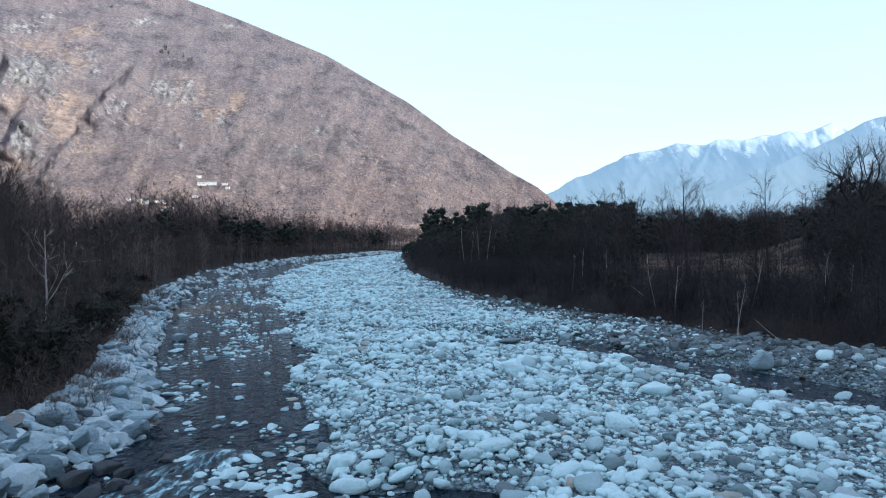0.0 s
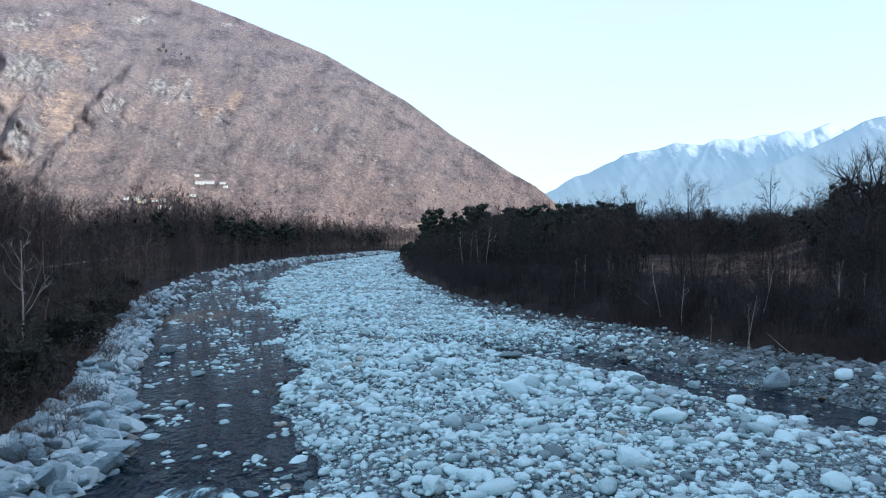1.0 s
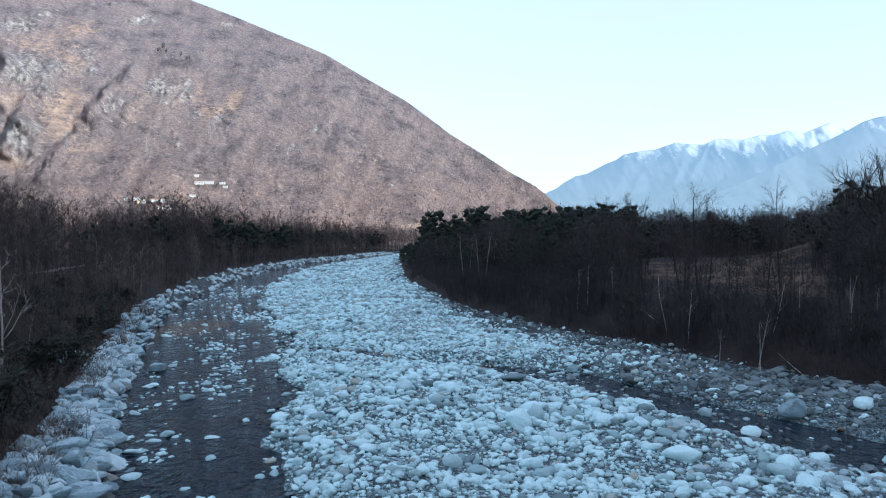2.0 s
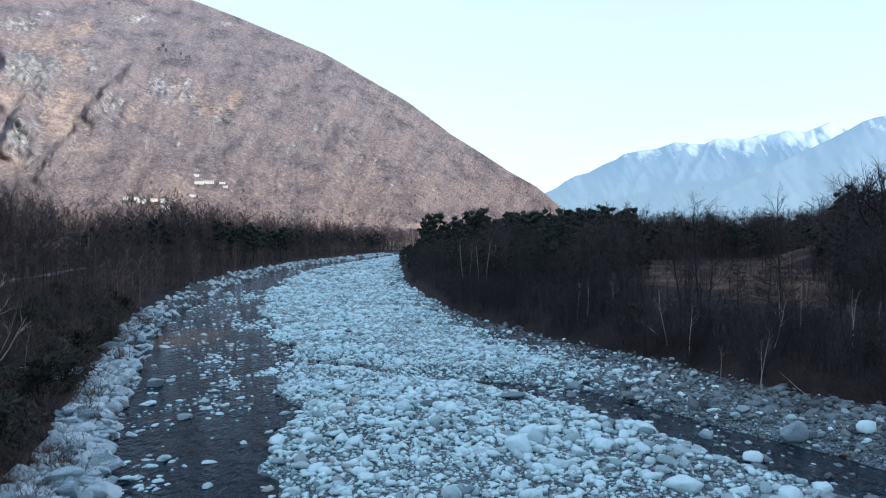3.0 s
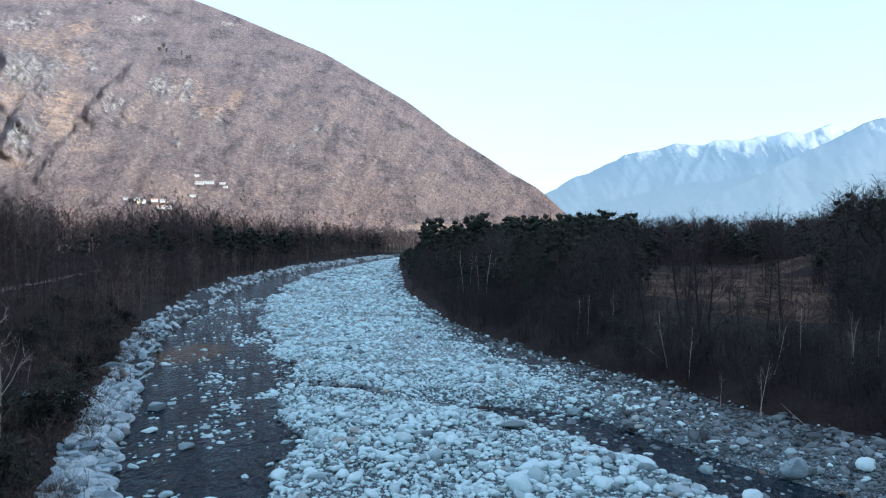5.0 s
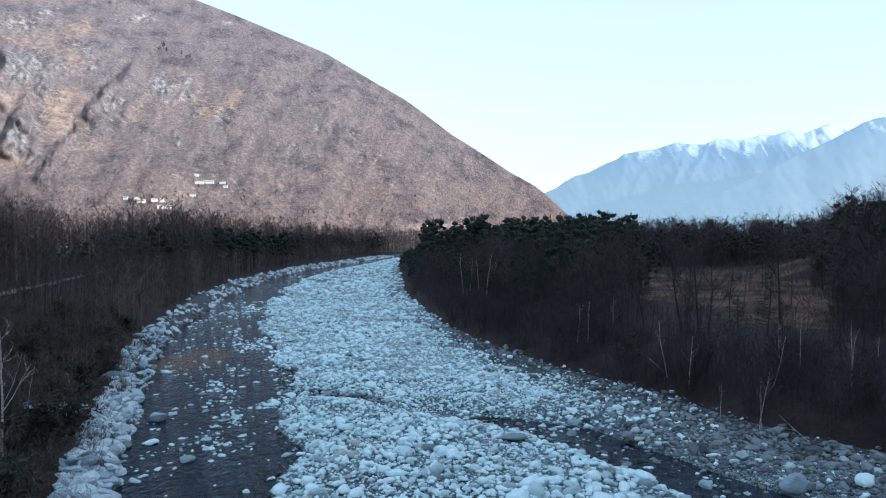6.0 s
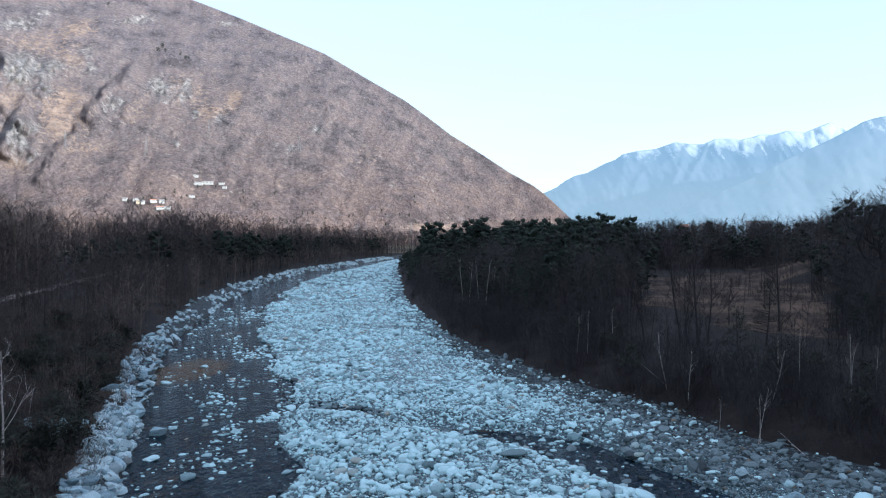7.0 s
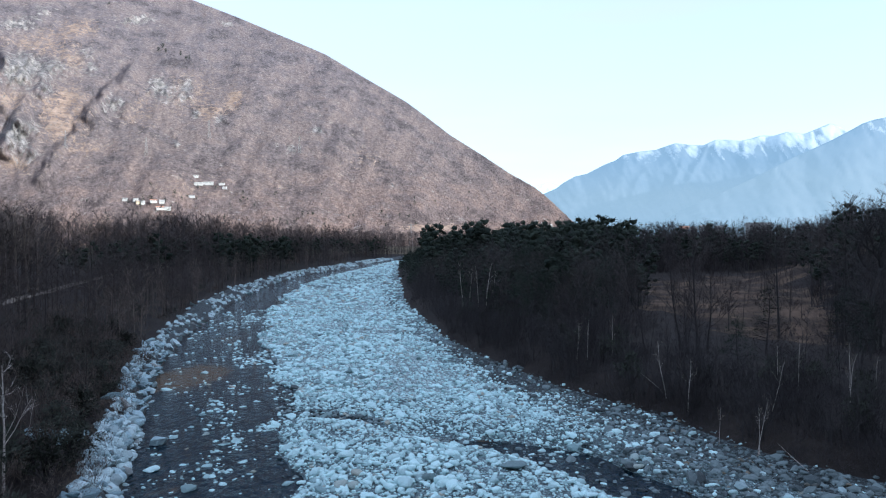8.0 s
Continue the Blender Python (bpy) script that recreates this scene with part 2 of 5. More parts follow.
def alp_material():
    """The far range as a backdrop: snow on the tops, and blue haze added as surface glow."""
    m, t, b = material("far_alps", 0.9, 0.0)
    g = t.nodes.new("ShaderNodeNewGeometry")
    s = t.nodes.new("ShaderNodeSeparateXYZ")
    t.links.new(g.outputs["Position"], s.inputs[0])
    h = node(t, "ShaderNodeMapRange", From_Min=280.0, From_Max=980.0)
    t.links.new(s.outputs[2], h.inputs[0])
    n = t.nodes.new("ShaderNodeMath")
    n.operation = "MULTIPLY_ADD"
    n.inputs[1].default_value = 0.55
    t.links.new(noise_out(t, 0.022, 8.0, 0.75, (1.0, 0.5, 0.45)), n.inputs[0])
    t.links.new(h.outputs[0], n.inputs[2])
    lie = t.nodes.new("ShaderNodeAttribute")
    lie.attribute_name = "rough"
    n2 = t.nodes.new("ShaderNodeMath")
    n2.operation = "MULTIPLY_ADD"
    n2.inputs[1].default_value = 0.13
    t.links.new(lie.outputs["Fac"], n2.inputs[0])
    t.links.new(n.outputs[0], n2.inputs[2])
    snow = ramp(t, n2.outputs[0], [(0.74, (0, 0, 0)), (0.80, (0.45, 0.45, 0.45)), (0.95, (1, 1, 1))])
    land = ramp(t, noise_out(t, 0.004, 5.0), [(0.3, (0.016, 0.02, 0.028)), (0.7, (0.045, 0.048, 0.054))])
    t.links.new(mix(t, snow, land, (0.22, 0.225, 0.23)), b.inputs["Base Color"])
    # haze put in as a blue glow of the slopes, by height
    haze_glow = ramp(t, h.outputs[0], [(0.0, (0.48, 0.62, 0.77)), (0.35, (0.40, 0.56, 0.76)), (1.0, (0.44, 0.58, 0.75))])
    t.links.new(haze_glow, b.inputs["Emission Color"])
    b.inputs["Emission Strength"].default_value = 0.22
    return m


M_ALP = alp_material()


def plain_material(name, colour, rough=0.7):
    m, t, b = material(name, rough, 0.3)
    c = mix(t, 0.35, colour, ramp(t, noise_out(t, 0.6, 4.0), [(0.3, (0.55, 0.53, 0.5)), (0.7, (1, 1, 1))]), "MULTIPLY")
    t.links.new(c, b.inputs["Base Color"])
    return m


M_WALL = plain_material("white_render", (0.36, 0.355, 0.34))
M_OCHRE = plain_material("ochre_render", (0.42, 0.34, 0.24))
M_ROOF = plain_material("grey_slate_roof", (0.22, 0.2, 0.19))
M_TILE = plain_material("orange_tile_roof", (0.45, 0.22, 0.14))
M_PANE = plain_material("dark_window", (0.03, 0.035, 0.04), 0.2)
M_STEEL = plain_material("galvanised_steel", (0.2, 0.2, 0.2), 0.5)


# ---- mesh helpers ----
def mesh_from(name, verts, faces, mats, smooth=False, index=None):
    """A mesh from arrays; faces is (n, 3) or (n, 4)."""
    me = bpy.data.meshes.new(name)
    verts = np.asarray(verts, dtype=np.float32)
    faces = np.asarray(faces, dtype=np.int32)
    n, k = faces.shape
    me.vertices.add(len(verts))
    me.vertices.foreach_set("co", verts.ravel())
    me.loops.add(n * k)
    me.loops.foreach_set("vertex_index", faces.ravel())
    me.polygons.add(n)
    me.polygons.foreach_set("loop_start", np.arange(n, dtype=np.int32) * k)
    me.polygons.foreach_set("loop_total", np.full(n, k, dtype=np.int32))
    if index is not None:
        me.polygons.foreach_set("material_index", np.asarray(index, dtype=np.int32))
    me.polygons.foreach_set("use_smooth", np.full(n, smooth, dtype=bool))
    for m in mats if isinstance(mats, (list, tuple)) else [mats]:
        me.materials.append(m)
    me.update(calc_edges=True)
    return me


def part(name, me, parent, label="", m=None):
    ob = new(name, me)
    ob.parent = parent
    if m is not None:
        ob.matrix_local = m
    return tagged(ob, label)


def fbm(x, y, scale, octaves=4, seed=0.0):
    """Smooth layered sine noise on arrays, about -1 to 1."""
    total, amp, out = 0.0, 1.0, np.zeros(np.broadcast(x, y).shape)
    rng = np.random.RandomState(int(seed) + 11)
    for o in range(octaves):
        f = scale * 1.9 ** o
        for _ in range(3):
            a, p = rng.uniform(0, 2 * np.pi), rng.uniform(0, 2 * np.pi)
            q = rng.uniform(0, 2 * np.pi)
            u = np.cos(a) * x + np.sin(a) * y
            v = -np.sin(a) * x + np.cos(a) * y
            out = out + amp * np.sin(f * u + p + 1.3 * np.sin(0.7 * f * v + q)) / 3
        total += amp * 0.6
        amp *= 0.55
    return out / total


def vnoise(x, y, octaves=4, seed=0, gain=0.55):
    """Layered value noise on arrays, about -1 to 1."""
    table = np.random.RandomState(seed + 5).uniform(-1, 1, (256, 256))
    x, y = np.broadcast_arrays(np.asarray(x, float), np.asarray(y, float))
    out, amp, total = 0.0, 1.0, 0.0
    for o in range(octaves):
        i, j = np.floor(x).astype(int), np.floor(y).astype(int)
        u, v = x - i, y - j
        u, v = u * u * (3 - 2 * u), v * v * (3 - 2 * v)
        i, j, k, m = i % 256, j % 256, (i + 1) % 256, (j + 1) % 256
        out = out + amp * ((table[i, j] * (1 - u) + table[k, j] * u) * (1 - v) + (table[i, m] * (1 - u) + table[k, m] * u) * v)
        total += amp * 0.75
        amp *= gain
        x, y = x * 2.03 + 17.3, y * 2.03 + 41.7
    return out / total


# ---- plan of the valley: bank lines as x over y ----
def line(*pts):
    ys, xs = zip(*pts)
    return lambda y: np.interp(y, ys, xs)


veg_left = line((-80, -19), (30, -19.2), (35, -19.4), (40, -20.5), (44, -21.6), (48, -23.5), (56, -26.5), (61, -28.4), (75, -33.6), (91, -39.6), (117, -48.5), (152, -57.5), (183, -65), (240, -74.5), (369, -80.5), (544, -65), (725, -42), (900, 20), (1100, 160))
water_left = line((-80, -15.5), (26, -15.3), (31, -14.5), (34, -14.5), (44, -18.9), (51, -22.2), (60, -25.8), (68, -28.5), (82, -33.7), (105, -41.8), (134, -49.5), (194, -61), (240, -67), (273, -71.5), (356, -75), (434, -67), (572, -57), (700, -36), (900, 40), (1100, 180))
gravel_left = line((-80, -3), (20, -3.4), (28, -5.6), (34.5, -6.3), (48, -10.8), (56, -11.9), (75, -16.8), (99, -23.5), (139, -36), (170, -44.3), (252, -56), (338, -59), (450, -52), (570, -44), (700, -6), (900, 62), (1100, 200))
bank_right = line((-80, 62), (20, 58), (45, 40), (53, 34), (57, 30), (62.6, 26.8), (71.5, 23.8), (85, 15.7), (103, 8.8), (126, 1.6), (190, -9), (350, -22), (483, -31), (580, -30), (700, 12), (900, 80), (1100, 220))
side_channel = line((-80, 60), (20, 38), (34.6, 27.5), (39, 23.8), (42.4, 22.2), (46, 20.4), (50, 18), (56, 14), (63, 8.8), (67, 2.0), (71, -5.0), (75, -12.5), (80, -19))
WATER_Z = -0.72


def smooth(a, b, v):
    k = np.clip((v - a) / (b - a), 0, 1)
    return k * k * (3 - 2 * k)


def ground_z(x, y):
    x, y = np.asarray(x, float), np.asarray(y, float)
    vl, wl, gl, br = veg_left(y), water_left(y), gravel_left(y), bank_right(y)
    gl = gl + (2.4 * vnoise(x / 7, y / 9, 3, 81) + 0.4) * smooth(16, 30, y) * smooth(400, 200, y)
    bar = 0.05 + 0.32 * fbm(x, y, 0.16, 3, 3) + 0.12 * fbm(x, y, 0.7, 2, 5)
    # small pools low on the bar, and the side channel
    d = np.abs(x - side_channel(y) - np.interp(y, (45, 65, 72), (0.6, 1.0, 2.5)) * fbm(x, y, 0.3, 3, 82))
    half = np.interp(y, (20, 35, 45, 50, 56, 63, 70, 90), (4.0, 4.2, 4.2, 3.4, 2.5, 2.2, 4.2, 5.0))
    side = smooth(half + np.interp(y, (50, 66), (2.6, 5.0)), half * 0.2, d) * smooth(95, 80, y)
    bar = bar - np.interp(y, (45, 58, 65, 70), (1.3, 1.25, 1.1, 0.62)) * side
    bar = bar - 1.05 * np.exp(-((x - 0.6) / 4.6) ** 2 - ((y - 24.6) / 2.4) ** 2)
    bar = bar - 0.36 * np.exp(-((x + 6) / 9.0) ** 2 - ((y - 78 + 0.5 * (x + 6)) / 4.5) ** 2)
    # main channel along the left bank
    wide = np.interp(y, (20, 60, 140), (3.2, 5.0, 6.0))
    z = np.where(x < gl + wide, bar - 1.75 * smooth(gl + wide, gl - wide, x), bar)
    # rock bank on the left, earth bank on the right
    k = np.clip((wl + 0.6 - x) / np.maximum(wl + 0.6 - vl, 0.5), 0, 1)
    bank_top = np.interp(y, (42, 60), (0.65, 1.2))
    z = np.where(x < wl + 0.6, -1.7 + (1.7 + bank_top) * np.sqrt(k), z)
    left = vl - x
    z = np.where(left > 0, bank_top + 1.0 * smooth(0, 14, left) + 0.012 * np.clip(left, 0, 250) + 0.4 * fbm(x, y, 0.09, 3, 7) * smooth(0, 10, left), z)
    right = x - br
    lift = 1.7 * smooth(-1.0, 4.5, right) + 0.010 * np.clip(right, 0, 500) + 0.45 * fbm(x, y, 0.08, 3, 9) * smooth(0, 12, right)
    lift = lift + 13.0 * smooth(70, 155, x) * smooth(0.52, 0.60, x / np.maximum(y, 20)) * smooth(400, 220, y) * smooth(60, 130, y)
    lift = lift + 7.0 * smooth(300, 430, y) * smooth(30, 100, x) * smooth(1000, 700, y)
    z = np.where(right > -1.0, bar * smooth(4.0, 0.0, right) + lift, z)
    return z


def ground():
    ys = np.concatenate([np.linspace(-900, -90, 8), np.linspace(-80, 10, 16), np.arange(14, 130, 1.2), np.arange(130, 300, 3.5), np.arange(300, 1100, 16), np.linspace(1100, 4900, 24)])
    rows, idx = [], []
    left_far = np.array([4850, 3000, 1800, 1100, 700, 450, 300, 210, 150, 110, 80, 60, 45, 34, 25, 18, 12, 8, 5, 2.5])
    right_far = np.concatenate([[2.5, 5, 8, 12], np.arange(16, 120, 3.5), left_far[8::-1]])
    nb, ng = 8, 84
    for y in ys:
        vl, wl, br = veg_left(y), water_left(y), bank_right(y)
        xs = np.concatenate([vl - left_far, np.linspace(vl, wl + 0.6, nb), np.linspace(wl + 1.1, br - 1.5, ng), [br - 0.5, br + 0.8], br + right_far])
        rows.append(np.stack([np.clip(xs, -4900, 4900), np.full(xs.shape, y), ground_z(xs, np.full(xs.shape, y))], 1))
    grid = np.array(rows)
    nr, nc, _ = grid.shape
    ii, jj = np.meshgrid(np.arange(nr - 1), np.arange(nc - 1), indexing="ij")
    a = (ii * nc + jj).ravel()
    faces = np.stack([a, a + 1, a + nc + 1, a + nc], 1)
    cx = (grid[:-1, :-1, 0] + grid[1:, 1:, 0]).ravel() / 2
    cy = (grid[:-1, :-1, 1] + grid[1:, 1:, 1]).ravel() / 2
    cz = ground_z(cx, cy)
    mat = np.zeros(len(faces), int)
    right = cx - bank_right(cy)
    river = (cx > water_left(cy)) & (cx < bank_right(cy) - 0.5)
    mat[river] = 1
    mat[river & (cy > 82 + 6 * fbm(cx, cy, 0.2, 3, 73)) & (cy < 260) & (right < -7 + 3 * fbm(cx, cy, 0.2, 3, 74))] = 6
    mat[(cx > veg_left(cy) + 0.2) & (cx <= water_left(cy) + 0.7)] = 5
    mat[river & (cz < WATER_Z - 0.12)] = 2
    # damp and shade below the right bank, put into a darker gravel
    mat[river & (right > np.interp(cy, (35, 60, 90), (-10.0, -8.0, -5.5)) - 1.5 * fbm(cx, cy, 0.3, 2, 71)) & (cy < 120) & (mat != 2)] = 5
    clearing = (right > 16) & (cy < 305) & (cy > 40) & (fbm(cx, cy, 0.02, 3, 21) > -0.25)
    open_c = cx / np.maximum(cy, 1) + 0.035 * vnoise(cx / 14, cy / 14, 3, 93)
    clearing &= (open_c > 0.3) & (open_c < 0.57) & (cy > 78 + 10 * vnoise(cx / 9, cy / 9, 2, 94))
    mat[clearing] = 3
    mat[(np.hypot(cx, cy) > 750)] = 4
    ob = new("ground", mesh_from("ground", grid.reshape(-1, 3), faces, [M_SOIL, M_BED, M_SILT, M_GRASS, M_PLAIN, M_DARK_GRAVEL, M_SHOAL], True, mat))
    return tagged(ob, "valley floor of leaf litter, dry grass and river gravel", "ground", kind="structure")


ground()


# brown silt banks in the main channel: centre, half widths, strength
SILT = [(-34.5, 97.0, 5.5, 10.0, 0.95), (-40.0, 133.0, 4.5, 9.0, 0.5), (-21.5, 92.0, 3.0, 3.0, 0.4), (-27.0, 68.0, 5.0, 9.0, 0.3), (-16.5, 46.0, 4.5, 8.0, 0.36), (-21.0, 56.0, 4.0, 6.0, 0.3), (-44.0, 160.0, 5.0, 12.0, 0.4)]


def water():
    ys = np.concatenate([np.linspace(-80, 20, 8), np.arange(22, 130, 2.0), np.arange(134, 320, 8), np.arange(330, 1000, 20)])
    rows = []
    for y in ys:
        xs = np.linspace(water_left(y) - 1.0, bank_right(y) - 0.6, 40)
        rows.append(np.stack([xs, np.full(40, y), np.full(40, WATER_Z)], 1))
    g = np.array(rows)
    nr, nc, _ = g.shape
    ii, jj = np.meshgrid(np.arange(nr - 1), np.arange(nc - 1), indexing="ij")
    a = (ii * nc + jj).ravel()
    me = mesh_from("water", g.reshape(-1, 3), np.stack([a, a + 1, a + nc + 1, a + nc], 1), M_WATER, True)
    x, y = g[..., 0].ravel(), g[..., 1].ravel()
    silt = sum(k * np.exp(-((x - cx) / wx) ** 2 - ((y - cy) / wy) ** 2) for cx, cy, wx, wy, k in SILT)
    me.attributes.new("shallow", "FLOAT", "POINT").data.foreach_set("value", silt.astype(np.float32))
    ob = new("water", me)
    return tagged(ob, "shallow dark river water flowing over a stony bed", "river", kind="structure")


water()


def rapids():
    xs, ys = np.meshgrid(np.linspace(-14.0, -6.0, 34), np.linspace(20.0, 33.0, 50))
    edge = np.exp(-((xs + 10.3 - 0.12 * (ys - 26)) / 3.0) ** 4 - ((ys - 26.4) / 5.0) ** 4)
    zs = WATER_Z - 0.22 + edge * (0.3 + 0.2 * fbm(xs, ys * 0.5, 1.4, 3, 2))
    nr, nc = xs.shape
    ii, jj = np.meshgrid(np.arange(nr - 1), np.arange(nc - 1), indexing="ij")
    a = (ii * nc + jj).ravel()
    ob = new("rapids", mesh_from("rapids", np.stack([xs, ys, zs], 2).reshape(-1, 3), np.stack([a, a + 1, a + nc + 1, a + nc], 1), M_FOAM, True))
    return tagged(ob, "foaming white water between the bank rocks", "rapids", kind="structure")


rapids()


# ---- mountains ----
VIEW_POINT = np.array((0.0, 0.0, 18.0))


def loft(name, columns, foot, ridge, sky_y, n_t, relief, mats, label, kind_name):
    """A slope raised from a foot line to a ridge line over plan slopes x/y; its relief is moved along camera rays to
    keep its place in the view.
    """
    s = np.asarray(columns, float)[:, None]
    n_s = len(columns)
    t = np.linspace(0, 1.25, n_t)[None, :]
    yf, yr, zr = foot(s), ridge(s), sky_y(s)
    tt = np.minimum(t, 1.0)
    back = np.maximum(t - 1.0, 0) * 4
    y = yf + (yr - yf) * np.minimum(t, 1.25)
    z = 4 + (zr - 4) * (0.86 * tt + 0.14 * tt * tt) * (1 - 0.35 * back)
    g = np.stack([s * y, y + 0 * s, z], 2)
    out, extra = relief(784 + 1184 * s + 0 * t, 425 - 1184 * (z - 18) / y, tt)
    ray = g - VIEW_POINT
    g = VIEW_POINT + ray * (1 - out / np.linalg.norm(ray, axis=2))[..., None]
    ii, jj = np.meshgrid(np.arange(n_s - 1), np.arange(n_t - 1), indexing="ij")
    a = (ii * n_t + jj).ravel()
    me = mesh_from(name, g.reshape(-1, 3), np.stack([a, a + n_t, a + n_t + 1, a + 1], 1), mats, True)
    for key, v in extra.items():
        att = me.attributes.new(key, "FLOAT", "POINT")
        att.data.foreach_set("value", np.asarray(np.broadcast_to(v, g.shape[:2]), dtype=np.float32).ravel())
    return tagged(new(name, me), label, kind_name, kind="structure"), g, extra


# turns an image column of the camera into a plan slope
def slope_of(column):
    return (column - 784) / 1184


hill_foot = line((slope_of(-600), 1250), (slope_of(300), 1320), (slope_of(740), 1480), (slope_of(1020), 1850))
hill_ridge = line((slope_of(-600), 3100), (slope_of(340), 2750), (slope_of(720), 2350), (slope_of(1020), 1930))
hill_top = line((slope_of(-600), 2012), (slope_of(0), 1409), (slope_of(200), 1150), (slope_of(340), 1008), (slope_of(420), 908), (slope_of(500), 806), (slope_of(580), 708), (slope_of(640), 617), (slope_of(665), 580), (slope_of(720), 503), (slope_of(800), 365), (slope_of(900), 228), (slope_of(950), 172), (slope_of(965), 150), (slope_of(1000), 92), (slope_of(1020), 60))
# rock ribs fitted to the camera's view, each falling away sharply on one side: line over the view, height, reach
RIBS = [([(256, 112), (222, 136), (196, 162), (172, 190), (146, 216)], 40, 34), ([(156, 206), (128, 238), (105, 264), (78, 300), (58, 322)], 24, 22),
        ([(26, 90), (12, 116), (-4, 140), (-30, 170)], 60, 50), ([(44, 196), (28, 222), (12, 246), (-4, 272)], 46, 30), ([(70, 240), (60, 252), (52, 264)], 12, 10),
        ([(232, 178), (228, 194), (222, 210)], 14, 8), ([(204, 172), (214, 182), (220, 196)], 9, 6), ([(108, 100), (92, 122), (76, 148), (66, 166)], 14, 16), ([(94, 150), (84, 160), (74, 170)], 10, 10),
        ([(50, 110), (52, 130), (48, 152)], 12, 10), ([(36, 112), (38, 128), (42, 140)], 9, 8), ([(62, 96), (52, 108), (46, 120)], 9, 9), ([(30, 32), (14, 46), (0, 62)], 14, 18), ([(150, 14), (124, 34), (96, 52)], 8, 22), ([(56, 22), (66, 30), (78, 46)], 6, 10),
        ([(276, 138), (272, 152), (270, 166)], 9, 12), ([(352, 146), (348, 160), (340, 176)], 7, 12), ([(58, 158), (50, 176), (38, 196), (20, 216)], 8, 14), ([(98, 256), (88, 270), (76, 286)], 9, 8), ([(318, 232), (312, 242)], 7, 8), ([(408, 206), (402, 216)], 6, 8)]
# bare rock and dry grass fitted to the camera's view: centre, half widths, strength
CLIFFS = [(44, 42, 34, 14, 0.5), (45, 122, 34, 32, 0.62), (105, 122, 34, 20, 0.42), (170, 122, 16, 12, 0.4), (36, 238, 24, 28, 0.6), (90, 160, 18, 12, 0.42), (208, 184, 18, 16, 0.5), (285, 150, 16, 18, 0.45), (338, 160, 14, 22, 0.45), (305, 165, 22, 20, 0.35), (70, 222, 20, 14, 0.35), (262, 34, 26, 8, 0.4), (408, 44, 14, 6, 0.42),
          (352, 202, 8, 8, 0.55), (395, 210, 12, 10, 0.35), (85, 22, 16, 10, 0.36), (318, 254, 7, 6, 0.5), (568, 232, 10, 8, 0.42), (240, 40, 16, 6, 0.36), (520, 262, 12, 8, 0.36), (160, 95, 20, 12, 0.32), (60, 272, 20, 12, 0.36), (700, 330, 10, 8, 0.2)]
MEADOWS = [(120, 180, 46, 34, 0.42), (110, 226, 50, 26, 0.4), (70, 78, 70, 26, 0.34), (150, 50, 40, 16, 0.36), (140, 110, 40, 24, 0.34), (330, 160, 52, 34, 0.36), (380, 200, 34, 16, 0.4), (422, 176, 16, 16, 0.5), (160, 262, 40, 12, 0.38), (40, 285, 50, 22, 0.34), (30, 175, 30, 26, 0.34), (650, 285, 60, 34, 0.16), (760, 404, 60, 8, 0.6), (250, 200, 40, 40, 0.2), (340, 330, 70, 24, 0.22), (500, 330, 90, 24, 0.14)]


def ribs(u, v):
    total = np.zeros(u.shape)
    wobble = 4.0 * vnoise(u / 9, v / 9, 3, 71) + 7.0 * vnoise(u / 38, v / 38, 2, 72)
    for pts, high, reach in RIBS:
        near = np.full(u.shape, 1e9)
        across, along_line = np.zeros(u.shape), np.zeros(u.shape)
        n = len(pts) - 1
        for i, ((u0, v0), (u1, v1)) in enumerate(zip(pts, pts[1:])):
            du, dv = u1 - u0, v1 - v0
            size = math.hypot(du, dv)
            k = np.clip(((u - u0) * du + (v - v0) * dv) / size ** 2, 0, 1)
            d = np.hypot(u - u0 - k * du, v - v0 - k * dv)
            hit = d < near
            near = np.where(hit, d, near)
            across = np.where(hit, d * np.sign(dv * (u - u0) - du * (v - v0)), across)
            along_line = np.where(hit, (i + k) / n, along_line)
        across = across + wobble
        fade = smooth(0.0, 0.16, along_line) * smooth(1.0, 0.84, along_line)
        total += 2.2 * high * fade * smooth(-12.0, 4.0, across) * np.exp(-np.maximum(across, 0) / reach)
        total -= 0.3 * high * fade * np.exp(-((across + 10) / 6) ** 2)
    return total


def patches(u, v, spots):
    return sum(a * np.exp(-((u - cu) / wu) ** 2 - ((v - cv) / wv) ** 2) for cu, cv, wu, wv, a in spots)


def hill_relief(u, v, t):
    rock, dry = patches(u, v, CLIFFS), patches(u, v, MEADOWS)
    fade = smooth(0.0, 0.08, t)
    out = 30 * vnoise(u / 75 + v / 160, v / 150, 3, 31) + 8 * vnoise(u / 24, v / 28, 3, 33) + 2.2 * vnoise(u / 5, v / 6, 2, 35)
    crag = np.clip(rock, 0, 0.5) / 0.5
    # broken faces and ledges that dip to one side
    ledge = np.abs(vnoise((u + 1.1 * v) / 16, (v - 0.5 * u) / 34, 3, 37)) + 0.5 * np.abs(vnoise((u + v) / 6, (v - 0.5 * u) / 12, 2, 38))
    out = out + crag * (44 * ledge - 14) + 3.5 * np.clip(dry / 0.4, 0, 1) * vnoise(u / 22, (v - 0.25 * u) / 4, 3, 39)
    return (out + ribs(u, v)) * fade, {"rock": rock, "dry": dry}


